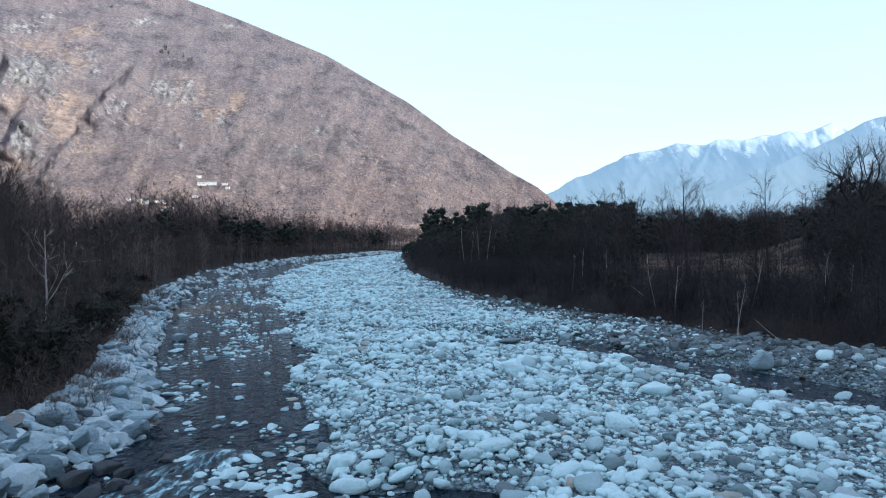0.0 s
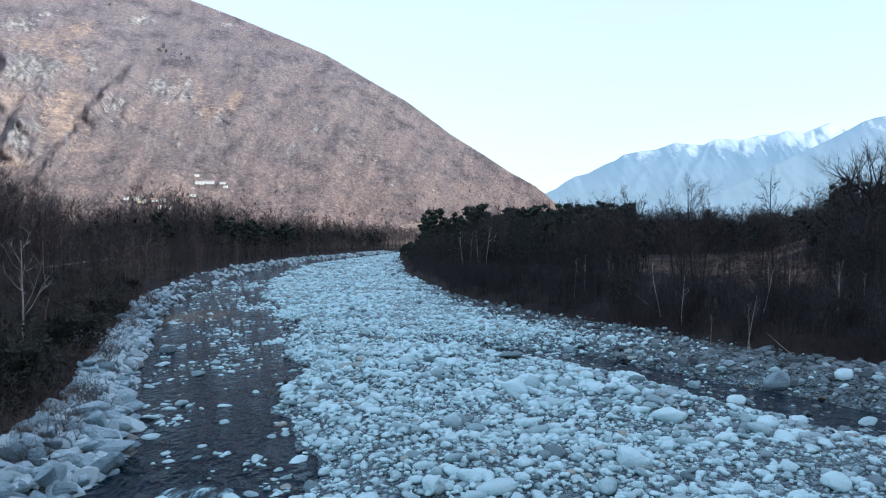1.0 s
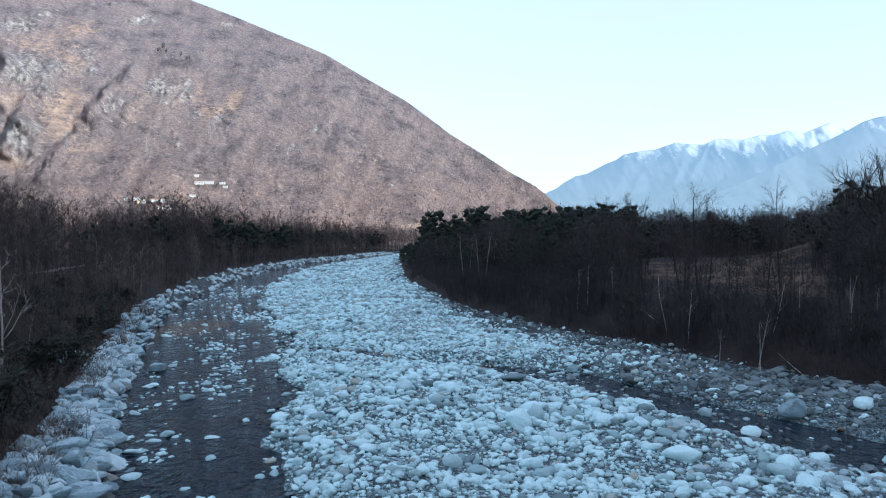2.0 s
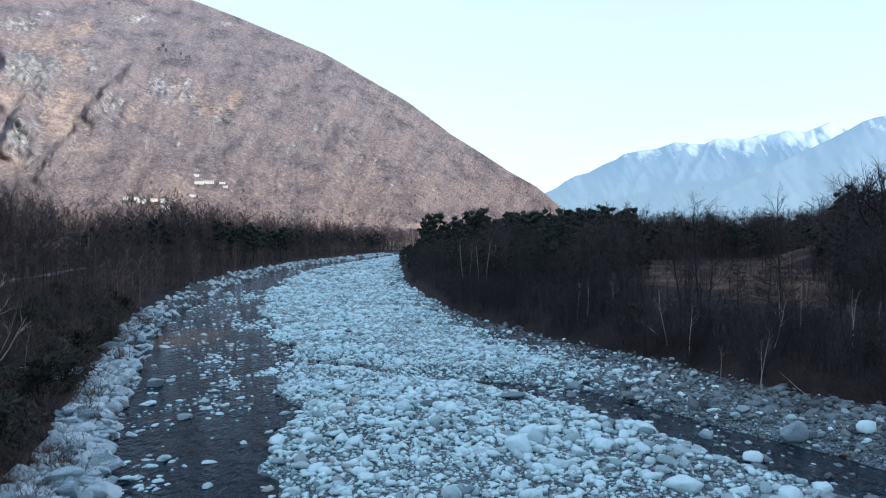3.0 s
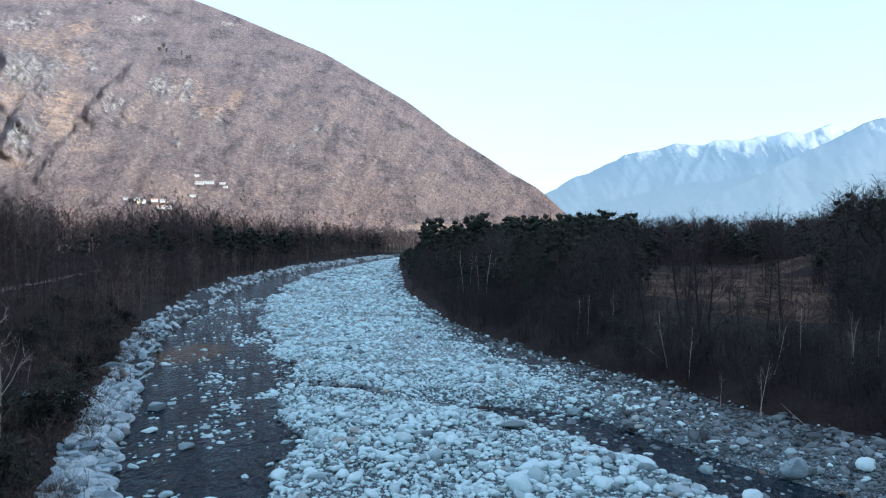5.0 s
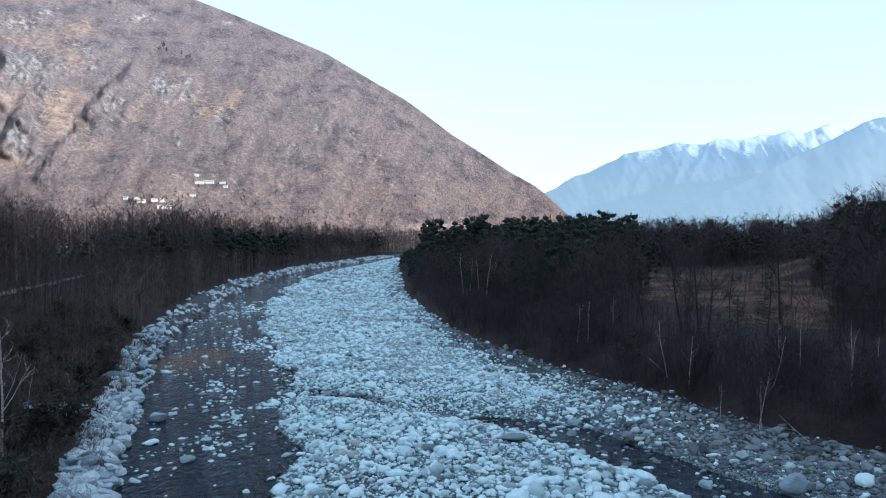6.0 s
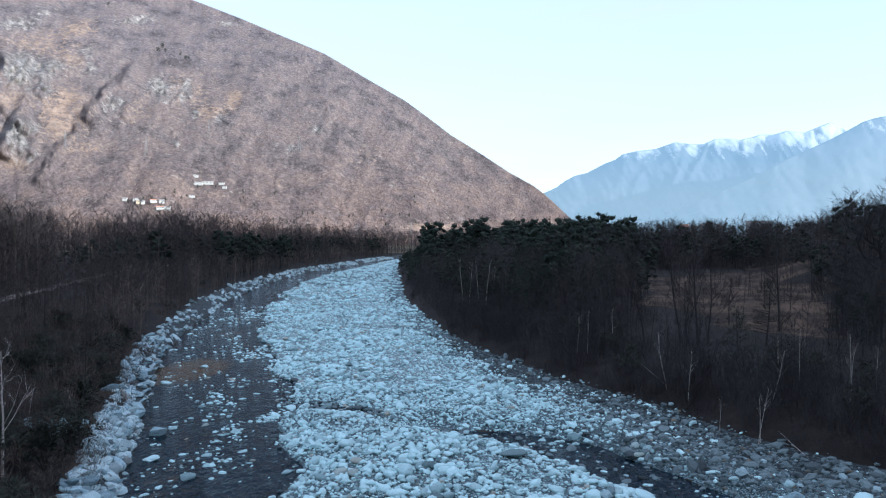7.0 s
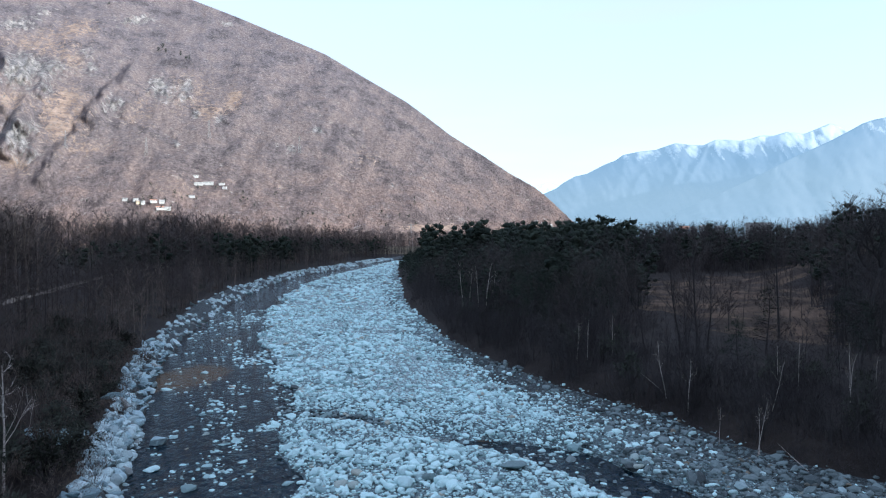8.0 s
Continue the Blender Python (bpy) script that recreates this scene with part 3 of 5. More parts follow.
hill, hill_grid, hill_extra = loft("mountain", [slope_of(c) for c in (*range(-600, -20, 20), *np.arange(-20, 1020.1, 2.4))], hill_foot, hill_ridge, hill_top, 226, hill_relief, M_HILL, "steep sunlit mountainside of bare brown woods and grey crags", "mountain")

alp_top = line((slope_of(860), 190), (slope_of(930), 300), (slope_of(963), 330), (slope_of(985), 366), (slope_of(1000), 407), (slope_of(1018), 444), (slope_of(1040), 462), (slope_of(1070), 520), (slope_of(1090), 548), (slope_of(1103), 583), (slope_of(1130), 603), (slope_of(1160), 612), (slope_of(1195), 655), (slope_of(1222), 640), (slope_of(1245), 636), (slope_of(1266), 670), (slope_of(1290), 668), (slope_of(1310), 658), (slope_of(1330), 672), (slope_of(1345), 688), (slope_of(1370), 686), (slope_of(1392), 708), (slope_of(1422), 690), (slope_of(1450), 728), (slope_of(1468), 752), (slope_of(1480), 738), (slope_of(1503), 690), (slope_of(1540), 640), (slope_of(1700), 560), (slope_of(2000), 400))
alp_ridge = line((slope_of(860), 4650), (slope_of(1250), 4450), (slope_of(1568), 4250), (slope_of(2000), 3900))
alp_foot = line((slope_of(860), 3900), (slope_of(1250), 3600), (slope_of(1568), 3500), (slope_of(2000), 3300))


def alp_relief(u, v, t):
    """Spurs that run down from the crest, with valleys between."""
    bend = u + 0.45 * (v - 250) + 16 * vnoise(u / 60, v / 60, 2, 44)
    spur = 1 - 2 * np.abs(vnoise(bend / 62, v / 220, 2, 41))
    small = 1 - 2 * np.abs(vnoise((u - 0.5 * v) / 17, v / 40, 3, 43))
    return (62 * spur + 15 * small) * smooth(0.02, 0.3, t), {"rough": small}


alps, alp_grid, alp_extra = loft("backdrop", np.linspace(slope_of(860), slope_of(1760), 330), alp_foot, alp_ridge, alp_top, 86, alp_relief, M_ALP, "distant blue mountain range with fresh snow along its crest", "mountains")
# a nearer shoulder of the range, falling towards the valley mouth
shoulder_top = line((slope_of(1150), 60), (slope_of(1200), 150), (slope_of(1270), 232), (slope_of(1330), 306), (slope_of(1370), 362), (slope_of(1400), 405), (slope_of(1440), 452), (slope_of(1470), 490), (slope_of(1500), 532), (slope_of(1525), 570), (slope_of(1545), 588), (slope_of(1568), 600), (slope_of(1700), 690), (slope_of(2000), 780))


def shoulder_relief(u, v, t):
    spur = 1 - 2 * np.abs(vnoise((u - 0.2 * v) / 90, v / 200, 2, 46))
    small = 1 - 2 * np.abs(vnoise((u - 0.5 * v) / 18, v / 42, 3, 48))
    return (34 * spur + 10 * small) * smooth(0.02, 0.3, t), {"rough": small}


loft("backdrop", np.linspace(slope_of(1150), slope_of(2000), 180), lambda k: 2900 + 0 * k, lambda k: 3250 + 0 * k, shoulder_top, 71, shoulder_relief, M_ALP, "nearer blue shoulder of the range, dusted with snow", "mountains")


def far_peak():
    top = line((0.10, 300), (0.13, 372), (0.145, 405), (0.158, 424), (0.168, 412), (0.178, 396), (0.20, 380), (0.24, 330))
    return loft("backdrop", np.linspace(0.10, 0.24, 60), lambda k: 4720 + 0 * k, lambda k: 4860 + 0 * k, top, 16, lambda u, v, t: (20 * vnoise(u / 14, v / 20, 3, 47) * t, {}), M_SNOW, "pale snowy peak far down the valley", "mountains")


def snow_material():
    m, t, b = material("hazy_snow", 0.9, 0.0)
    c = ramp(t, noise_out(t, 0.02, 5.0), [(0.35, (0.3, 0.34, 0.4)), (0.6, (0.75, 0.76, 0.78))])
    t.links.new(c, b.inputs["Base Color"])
    # haze before the peak is put in as a pale blue glow
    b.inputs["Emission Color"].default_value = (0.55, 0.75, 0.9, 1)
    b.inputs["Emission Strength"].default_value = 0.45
    return m


M_SNOW = snow_material()
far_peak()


def shading_hill():
    """The mountain behind the camera, whose shadow covers the valley floor."""
    u = np.linspace(120, 1700, 40)[:, None]
    v = np.linspace(-2600, 2300, 90)[None, :]
    crest = 425 * (1 + 0.03 * np.sin(v / 170) + 0.02 * np.sin(v / 61))
    z = crest * np.where(u < 760, smooth(60, 760, u), smooth(1800, 760, u)) + 15 * fbm(u, v, 0.02, 3, 51) * smooth(0, 300, u) - 2
    x, y = SUN_X * u + 0.60 * v, SUN_Y * u + 0.80 * v
    g = np.stack([x, y, z], 2)
    nu, nv, _ = g.shape
    ii, jj = np.meshgrid(np.arange(nu - 1), np.arange(nv - 1), indexing="ij")
    a = (ii * nv + jj).ravel()
    me = mesh_from("mountain", g.reshape(-1, 3), np.stack([a, a + nv, a + nv + 1, a + 1], 1), M_HILL, True)
    tagged(new("mountain", me), "wooded mountain that shades the valley floor", "mountain", kind="structure")


shading_hill()


# ---- joining many small shapes into one mesh ----
def scatter(name, shapes, which, place, mats, smooth_shade, label, category, turn=None, index=None):
    """One object of many copies; shapes: list of (verts, tris); place: (n, 4, 3) rows of 3x3 matrix and offset."""
    vs, fs, off, mi = [], [], 0, []
    for k, (v, f) in enumerate(shapes):
        sel = np.nonzero(which == k)[0]
        if not len(sel):
            continue
        m = place[sel]
        w = np.einsum("vi,nij->nvj", v, m[:, :3]) + m[:, 3][:, None, :]
        vs.append(w.reshape(-1, 3))
        fs.append((f[None] + (np.arange(len(sel)) * len(v))[:, None, None] + off).reshape(-1, 3))
        if index is not None:
            mi.append(np.tile(index[k], len(sel)))
        off += len(sel) * len(v)
    me = mesh_from(name, np.concatenate(vs), np.concatenate(fs), mats, smooth_shade, np.concatenate(mi) if mi else None)
    return tagged(new(name, me), label, category, kind="stuff")


def places(x, y, z, size, rng, flat=0.62, tip=0.3, stretch=0.5):
    n = len(x)
    out = np.zeros((n, 4, 3))
    a = rng.uniform(0, 2 * np.pi, n)
    sx = size * (1 + stretch * rng.uniform(-0.4, 1, n))
    sy, sz = size * rng.uniform(0.75, 1.05, n), size * flat * rng.uniform(0.7, 1.2, n)
    ca, sa = np.cos(a), np.sin(a)
    tx, ty = rng.uniform(-tip, tip, n), rng.uniform(-tip, tip, n)
    out[:, 0] = np.stack([ca * sx, sa * sx, tx * sx], 1)
    out[:, 1] = np.stack([-sa * sy, ca * sy, ty * sy], 1)
    out[:, 2] = np.stack([-(ca * tx - sa * ty) * sz, -(sa * tx + ca * ty) * sz, sz], 1)
    out[:, 3] = np.stack([x, y, z], 1)
    return out


def cobble_shape(seed, level, rough=0.16, cuts=6, flat=0.88):
    """A river-worn stone: a rounded lump with flattened faces."""
    bm = bmesh.new()
    bmesh.ops.create_icosphere(bm, subdivisions=level, radius=0.5)
    rng = random.Random(seed)
    shift = Vector((rng.uniform(-50, 50), rng.uniform(-50, 50), seed * 3.1))
    planes = []
    for _ in range(cuts):
        n = Vector((rng.gauss(0, 1), rng.gauss(0, 1), rng.gauss(0, 1))).normalized()
        planes.append((n, rng.uniform(0.27, 0.43)))
    for v in bm.verts:
        n = v.co.normalized()
        co = n * 0.5 * (1 + rough * 1.4 * noise.noise(n * 1.1 + shift) + rough * 0.6 * noise.noise(n * 2.6 + shift))
        for face, far in planes:
            over = co.dot(face) - far
            if over > 0:
                co = co - face * over * flat
        v.co = co
    out = np.array([v.co[:] for v in bm.verts]), np.array([[v.index for v in f.verts] for f in bm.faces])
    bm.free()
    return out


def block_shape(seed, bevel=0.05):
    """A split angular bank rock."""
    rng = random.Random(seed)
    bm = bmesh.new()
    for _ in range(13):
        v = Vector((rng.uniform(-1, 1), rng.uniform(-1, 1), rng.uniform(-1, 1)))
        v = v / max(abs(v.x), abs(v.y), abs(v.z)) * 0.5
        v *= rng.uniform(0.8, 1.0)
        bm.verts.new(v)
    r = bmesh.ops.convex_hull(bm, input=bm.verts[:])
    bmesh.ops.delete(bm, geom=list({g for g in r["geom_interior"] + r["geom_unused"] if isinstance(g, bmesh.types.BMVert)}), context="VERTS")
    bmesh.ops.dissolve_limit(bm, angle_limit=radians(14), verts=bm.verts[:], edges=bm.edges[:])
    if bevel:
        bmesh.ops.bevel(bm, geom=bm.edges[:], offset=bevel, segments=1, affect="EDGES", clamp_overlap=True)
    bmesh.ops.triangulate(bm, faces=bm.faces[:])
    bm.normal_update()
    bm.verts.index_update()
    out = np.array([v.co[:] for v in bm.verts]), np.array([[v.index for v in f.verts] for f in bm.faces])
    bm.free()
    return out


FINE = [cobble_shape(i, 2, 0.3, 7) for i in range(10)]
COARSE = [cobble_shape(20 + i, 1, 0.3, 4) for i in range(8)]
BLOCK_NEAR = [cobble_shape(60 + i, 2, 0.25, 9, 0.97) for i in range(5)]
BLOCK_FAR = [block_shape(40 + i, 0) for i in range(5)]
river_bed = bpy.data.objects["ground"]


def sample(rng, n, y0, y1, x0, x1):
    """Points over a band of the river between two bank lines."""
    y = rng.uniform(y0, y1, n)
    a, b = x0(y), x1(y)
    wide = np.max(b - a)
    keep = rng.uniform(0, wide, n) < (b - a)
    y, a, b = y[keep], a[keep], b[keep]
    x = a + (b - a) * rng.uniform(0, 1, len(y))
    # only the part of the bed within the camera's view, with a margin
    k = np.abs(x) < 0.8 * y + 6
    return x[k], y[k]


def river_stones():
    rng = np.random.RandomState(7)
    left = lambda y: water_left(y) + 1.0
    right = lambda y: bank_right(y) + 0.2

    def thin(x, y, wet_keep):
        z = ground_z(x, y)
        wet = z < WATER_Z + 0.05
        gl = gravel_left(y)
        near_bar = np.where(x > gl, np.interp(y, (20, 29, 33, 46, 60, 66, 72), (0.7, 0.5, 0.15, 0.22, 0.4, 0.8, 2.2)), 3.6 * smooth(-0.1, 0.5, vnoise(x / 3.2, y / 4.5, 2, 63)) * np.exp(-np.maximum(gl - x, 0) / 4.0))
        keep = (~wet) | (rng.uniform(0, 1, len(x)) < wet_keep * (0.05 + near_bar))
        patch = 0.5 + 0.5 * fbm(x, y, 0.35, 2, 61)
        keep &= rng.uniform(0, 1, len(x)) < 0.62 + 0.6 * patch
        # fewer stones lie bare near the earth bank
        keep &= rng.uniform(0, 1, len(x)) < np.interp(bank_right(y) - x, (-1.5, 1.0, 6.0), (0.0, 0.35, 1.0))
        return x[keep], y[keep], z[keep], wet[keep]

    # stones by the bank and side channel get the damp and shaded colour
    def is_damp_shaded(x, y, wet):
        bank = (bank_right(y) - x < np.interp(y, (34, 50, 75, 110), (24.0, 17.0, 10.0, 5.5)) * rng.uniform(0.4, 1.15, len(x))) & (y < 125) & (rng.uniform(0, 1, len(x)) < 0.76)
        bank |= (x > side_channel(y) + 1.5) & (y < 62) & (rng.uniform(0, 1, len(x)) < 0.62)
        return bank | (wet & (x > gravel_left(y)) & (rng.uniform(0, 1, len(x)) < 0.6))

    # further right, more stones take the colour with shade in it
    def is_shaded(x, y):
        return rng.uniform(0, 1, len(x)) < 0.55 * np.clip((x - np.interp(y, (16, 50, 70), (7, 9, 12))) / 11, 0, 1) * (y < 75)

    # close: well shaped stones
    x, y = sample(rng, 10500, 18, 36, left, right)
    x, y, z, wet = thin(x, y, 0.4)
    size = np.clip(0.29 * np.exp(0.48 * rng.normal(size=len(x))), 0.18, 0.95) * np.where(wet, 1.25, np.interp(vnoise(x / 6, y / 7, 2, 91), (-0.6, 0.6), (0.75, 1.25)))
    z = np.where(wet, np.maximum(z, WATER_Z - 0.2 * size), z) + size * 0.13
    m = places(x, y, z, size, rng)
    which = np.where(size > 0.34, rng.randint(0, len(FINE), len(x)), len(FINE) + rng.randint(0, len(COARSE), len(x)))
    near_shapes = FINE + COARSE
    pick = np.nonzero((y > 23.0) & (y < 36) & (x > -9) & (x < 22) & (size > 0.42))[0][:300]
    singles = np.zeros(len(x), bool)
    singles[pick] = True
    damp = is_damp_shaded(x, y, wet) & ~singles
    scatter("damp_stones", near_shapes, which[damp], m[damp], M_DAMP_SHADED, True, "dark rounded stones by the side channel, damp and shade in their colour", "stones")
    dull = is_shaded(x, y) & ~singles & ~damp
    scatter("river_stones", near_shapes, which[dull], m[dull], M_SHADED, True, "rounded stones of the gravel bar, shade put into their grey", "stones")
    rest = ~singles & ~damp & ~dull
    scatter("river_stones", near_shapes, which[rest], m[rest], M_COBBLE, True, "pale rounded granite stones of the gravel bar", "stones")
    fine_mesh = [mesh_from("stone", v, f, M_STONE, True) for v, f in FINE]
    for i in pick:
        ob = new("stone", fine_mesh[which[i]])
        ob.parent = river_bed
        ob.matrix_local = Matrix.Translation(m[i, 3]) @ Matrix(m[i, :3].T.tolist()).to_4x4()
    # gravel between them
    x, y = sample(rng, 36000, 18, 84, left, right)
    x, y, z, wet = thin(x, y, 0.05)
    size = rng.uniform(0.12, 0.28, len(x)) * np.interp(y, (50, 84), (1.0, 1.4))
    z = np.where(wet, WATER_Z - 0.02, z) + size * 0.1
    damp = is_damp_shaded(x, y, wet)
    m, which = places(x, y, z, size, rng), rng.randint(0, 8, len(x))
    scatter("damp_gravel", COARSE, which[damp], m[damp], M_DAMP_SHADED, True, "dark pebbles beside the side channel, damp and shade in their colour", "gravel")
    dull = is_shaded(x, y) & ~damp
    scatter("gravel", COARSE, which[dull], m[dull], M_SHADED, True, "pebbles with shade put into their grey", "gravel")
    damp |= dull
    scatter("gravel", COARSE, which[~damp], m[~damp], M_COBBLE, True, "small pale pebbles between the river stones", "gravel")
    # middle distance
    x, y = sample(rng, 66000, 34, 190, left, right)
    k = rng.uniform(0, 1, len(x)) < np.interp(y, (34, 60, 90, 190), (1.0, 0.9, 0.55, 0.25))
    x, y = x[k], y[k]
    x, y, z, wet = thin(x, y, 0.36)
    size = np.clip(np.interp(y, (34, 190), (0.3, 0.5)) * np.exp(0.46 * rng.normal(size=len(x))), 0.2, 1.1) * np.where(wet, 1.2, np.interp(vnoise(x / 7, y / 9, 2, 92), (-0.6, 0.6), (0.7, 1.3)))
    z = np.where(wet, np.maximum(z, WATER_Z - 0.2 * size), z) + size * 0.14
    damp = is_damp_shaded(x, y, wet)
    m, which = places(x, y, z, size, rng), rng.randint(0, 8, len(x))
    scatter("damp_stones", COARSE, which[damp], m[damp], M_DAMP_SHADED, False, "dark stones below the wooded bank, damp and shade in their colour", "stones")
    dull = is_shaded(x, y) & ~damp
    scatter("river_stones", COARSE, which[dull], m[dull], M_SHADED, False, "stones beside the side channel, shade put into their grey", "stones")
    damp |= dull
    big = ~damp & (size > 0.34) & (y < 60)
    scatter("river_stones", FINE, which[big], m[big], M_COBBLE, True, "larger pale stones standing out of the gravel bar", "stones")
    damp |= big
    scatter("river_stones", COARSE, which[~damp], m[~damp], M_COBBLE, False, "pale stones covering the river bed upstream of the bend", "stones")
    # far bed
    x, y = sample(rng, 10500, 190, 640, left, right)
    x, y, z, wet = thin(x, y, 0.10)
    size = np.clip(0.9 * np.exp(0.4 * rng.normal(size=len(x))), 0.5, 2.4)
    z = np.where(wet, np.maximum(z, WATER_Z - 0.2 * size), z) + size * 0.1
    scatter("river_stones", COARSE, rng.randint(0, 8, len(x)), places(x, y, z, size, rng, 0.55), M_COBBLE, False, "pale far river stones towards the bend", "stones")


river_stones()

# large single boulders in and beside the side channel and on the bar: x, y, width
BIG = [(-23.2, 59.5, 1.35, "flat pale slab lying in the shallow channel"), (-18.6, 55.1, 1.3, "flat pale slab lying in the shallow channel"), (-16.2, 45.5, 0.9, ""), (23.0, 47.6, 1.5, "tall pale boulder with dark streaks beside the side channel"), (18.8, 44.6, 1.35, "dark rounded boulder at the water of the side channel"), (13.8, 48.8, 1.35, ""), (18.0, 49.2, 1.1, ""),
       (5.0, 44.0, 1.75, ""), (12.7, 38.5, 1.6, ""), (8.6, 31.1, 1.55, ""), (-1.4, 23.8, 0.95, ""), (-3.8, 27.3, 1.0, ""), (13.2, 23.5, 0.75, "tan rounded boulder on the gravel bar"),
       (7.4, 24.2, 0.85, "dark grey rounded boulder on the gravel bar"), (-25.6, 66.5, 1.6, "pale wedge of rock standing in the shallow channel"), (5.6, 23.7, 1.2, ""), (0.1, 28.2, 0.95, ""), (15.7, 28.5, 1.2, ""), (6.2, 57.4, 1.9, "flat pale slab on the gravel bar"), (24.0, 39.7, 1.0, ""), (-12.6, 27.6, 0.95, "dark wet rock in the white water"), (-11.3, 25.4, 0.85, "dark wet rock in the white water"), (-13.0, 25.2, 1.15, "dark wet rock in the white water"), (-9.3, 24.3, 0.8, "dark wet rock in the white water"), (-13.6, 28.2, 1.2, "dark wet rock in the white water"), (-12.2, 26.2, 0.9, "dark wet rock in the white water"), (-14.2, 26.8, 1.3, "dark wet rock in the white water"), (-11.6, 29.4, 0.7, "dark wet rock in the white water")]


def boulders():
    shapes = [mesh_from("boulder", *cobble_shape(80 + i, 3, 0.26, 8), M_STONE, True) for i in range(5)]
    wedge = mesh_from("boulder", *block_shape(96, 0.06), M_RIPRAP, False)
    streaked = mesh_from("boulder", *cobble_shape(97, 3, 0.24, 6), M_RIPRAP, True)
    wet = [mesh_from("boulder", *block_shape(90 + i, 0.09), M_WET, False) for i in range(2)]
    rng = random.Random(3)
    for i, (x, y, w, label) in enumerate(BIG):
        z = max(float(ground_z(x, y)), WATER_Z - 0.15)
        ob = new("boulder", wet[i % 2] if "wet" in label else wedge if "wedge" in label else streaked if "streak" in label else shapes[i % 5])
        ob.matrix_world = pose(x, y, z + w * (0.36 if "tall" in label else 0.18), rng.uniform(-12, 12), rng.uniform(-12, 12), rng.uniform(0, 360)) @ Matrix.Diagonal((w * 1.08, w * 0.95, w * (1.0 if "tall" in label else 0.3 if "slab" in label else 0.72), 1))
        tagged(ob, label or "large pale rounded boulder among smaller river stones", "boulder", "boulders of the river bed")


boulders()


def bank_rocks():
    rng = np.random.RandomState(17)
    shapes = [mesh_from("bank_rock", *cobble_shape(140 + i, 3, 0.2, 11, 0.98), M_RIPRAP, False) for i in range(12)]
    n = 0
    y = 16.0
    while y < 118 and n < 340:
        vl, wl = float(veg_left(y)), float(water_left(y))
        across = max(2, int((wl - vl + 0.8) / 0.85))
        for k in range(across):
            x = wl + (0.3 if y < 42 else -0.4) - (k + rng.uniform(-0.35, 0.35)) * (wl - vl + 0.8) / across
            yy = y + rng.uniform(-0.6, 0.6)
            s = float(np.clip(0.98 * np.exp(0.28 * rng.normal()), 0.55, 1.6))
            z = float(ground_z(x, yy)) + 0.12 * s
            ob = new("bank_rock", shapes[rng.randint(0, 12)])
            ob.matrix_world = pose(x, yy, z, rng.uniform(-38, 38), rng.uniform(-5, 45), rng.uniform(-50, 50) + 180 * rng.randint(0, 2)) @ Matrix.Diagonal((s * rng.uniform(1.2, 1.9), s * rng.uniform(0.75, 1.05), s * rng.uniform(0.45, 0.7), 1))
            tagged(ob, "angular blue-grey split rock of the bank protection", "rock", "rocks of the bank protection")
            n += 1
        y += 0.9 if y < 50 else 2.2
    # a few lie apart, half in the scrub above the bank
    for _ in range(9):
        x, yy = -32.3 + rng.uniform(-2.6, 2.2), 60.5 + rng.uniform(-2.0, 2.0)
        s = rng.uniform(0.7, 1.4)
        ob = new("bank_rock", shapes[rng.randint(0, 12)])
        ob.matrix_world = pose(x, yy, float(ground_z(x, yy)) + 0.25 * s, rng.uniform(-30, 30), rng.uniform(-30, 30), rng.uniform(0, 360)) @ Matrix.Diagonal((s * 1.4, s, s * 0.75, 1))
        tagged(ob, "angular blue-grey rock lying apart in the scrub", "rock", "rocks in the scrub")
    m = 2300
    yy = np.concatenate([rng.uniform(16, 70, 900), rng.uniform(70, 640, m - 900)])
    a, b = veg_left(yy), water_left(yy)
    x = a - 0.5 + (b - a + 0.9) * rng.uniform(0, 1, m)
    keep = vnoise(yy / 11, x / 3, 2, 95) > np.where(yy > 60, -0.25, -0.9)
    x, yy = x[keep], yy[keep]
    m = len(x)
    s = np.clip((0.7 + yy / 700) * np.exp(0.35 * rng.normal(size=m)), 0.4, 2.0)
    z = ground_z(x, yy) + 0.02 * s
    at, which, close = places(x, yy, z, s, rng, 0.7, 0.55), rng.randint(0, 5, m), yy < 70
    scatter("bank_rocks", BLOCK_NEAR, which[close], at[close], M_FARROCK, False, "smaller blue-grey rocks wedged between the bank blocks", "rocks")
    scatter("bank_rocks", BLOCK_FAR, which[~close], at[~close], M_FARROCK, False, "jumbled grey rocks along the far river bank", "rocks")


bank_rocks()


# ---- trees ----
class Sticks:
    """Gathers tapered sticks and thin blades, then turns them into arrays."""

    def __init__(self):
        self.v, self.f = [], []

    def stick(self, pts, radii, sides=3):
        base = len(self.v)
        for i, p in enumerate(pts):
            d = (pts[min(i + 1, len(pts) - 1)] - pts[max(i - 1, 0)]).normalized()
            a = d.orthogonal().normalized()
            b = d.cross(a)
            for k in range(sides):
                w = 2 * math.pi * k / sides
                self.v.append(p + (a * math.cos(w) + b * math.sin(w)) * radii[i])
        for i in range(len(pts) - 1):
            for k in range(sides):
                q = base + i * sides + k
                r = base + i * sides + (k + 1) % sides
                self.f.append((q, r, r + sides))
                self.f.append((q, r + sides, q + sides))

    def blade(self, p, q, w, side):
        n = len(self.v)
        self.v += [p - side * w, p + side * w, q]
        self.f.append((n, n + 1, n + 2))

    def arrays(self):
        return np.array([v[:] for v in self.v]), np.array(self.f)

    def mesh(self, name, mat):
        return mesh_from(name, *self.arrays(), mat, False)


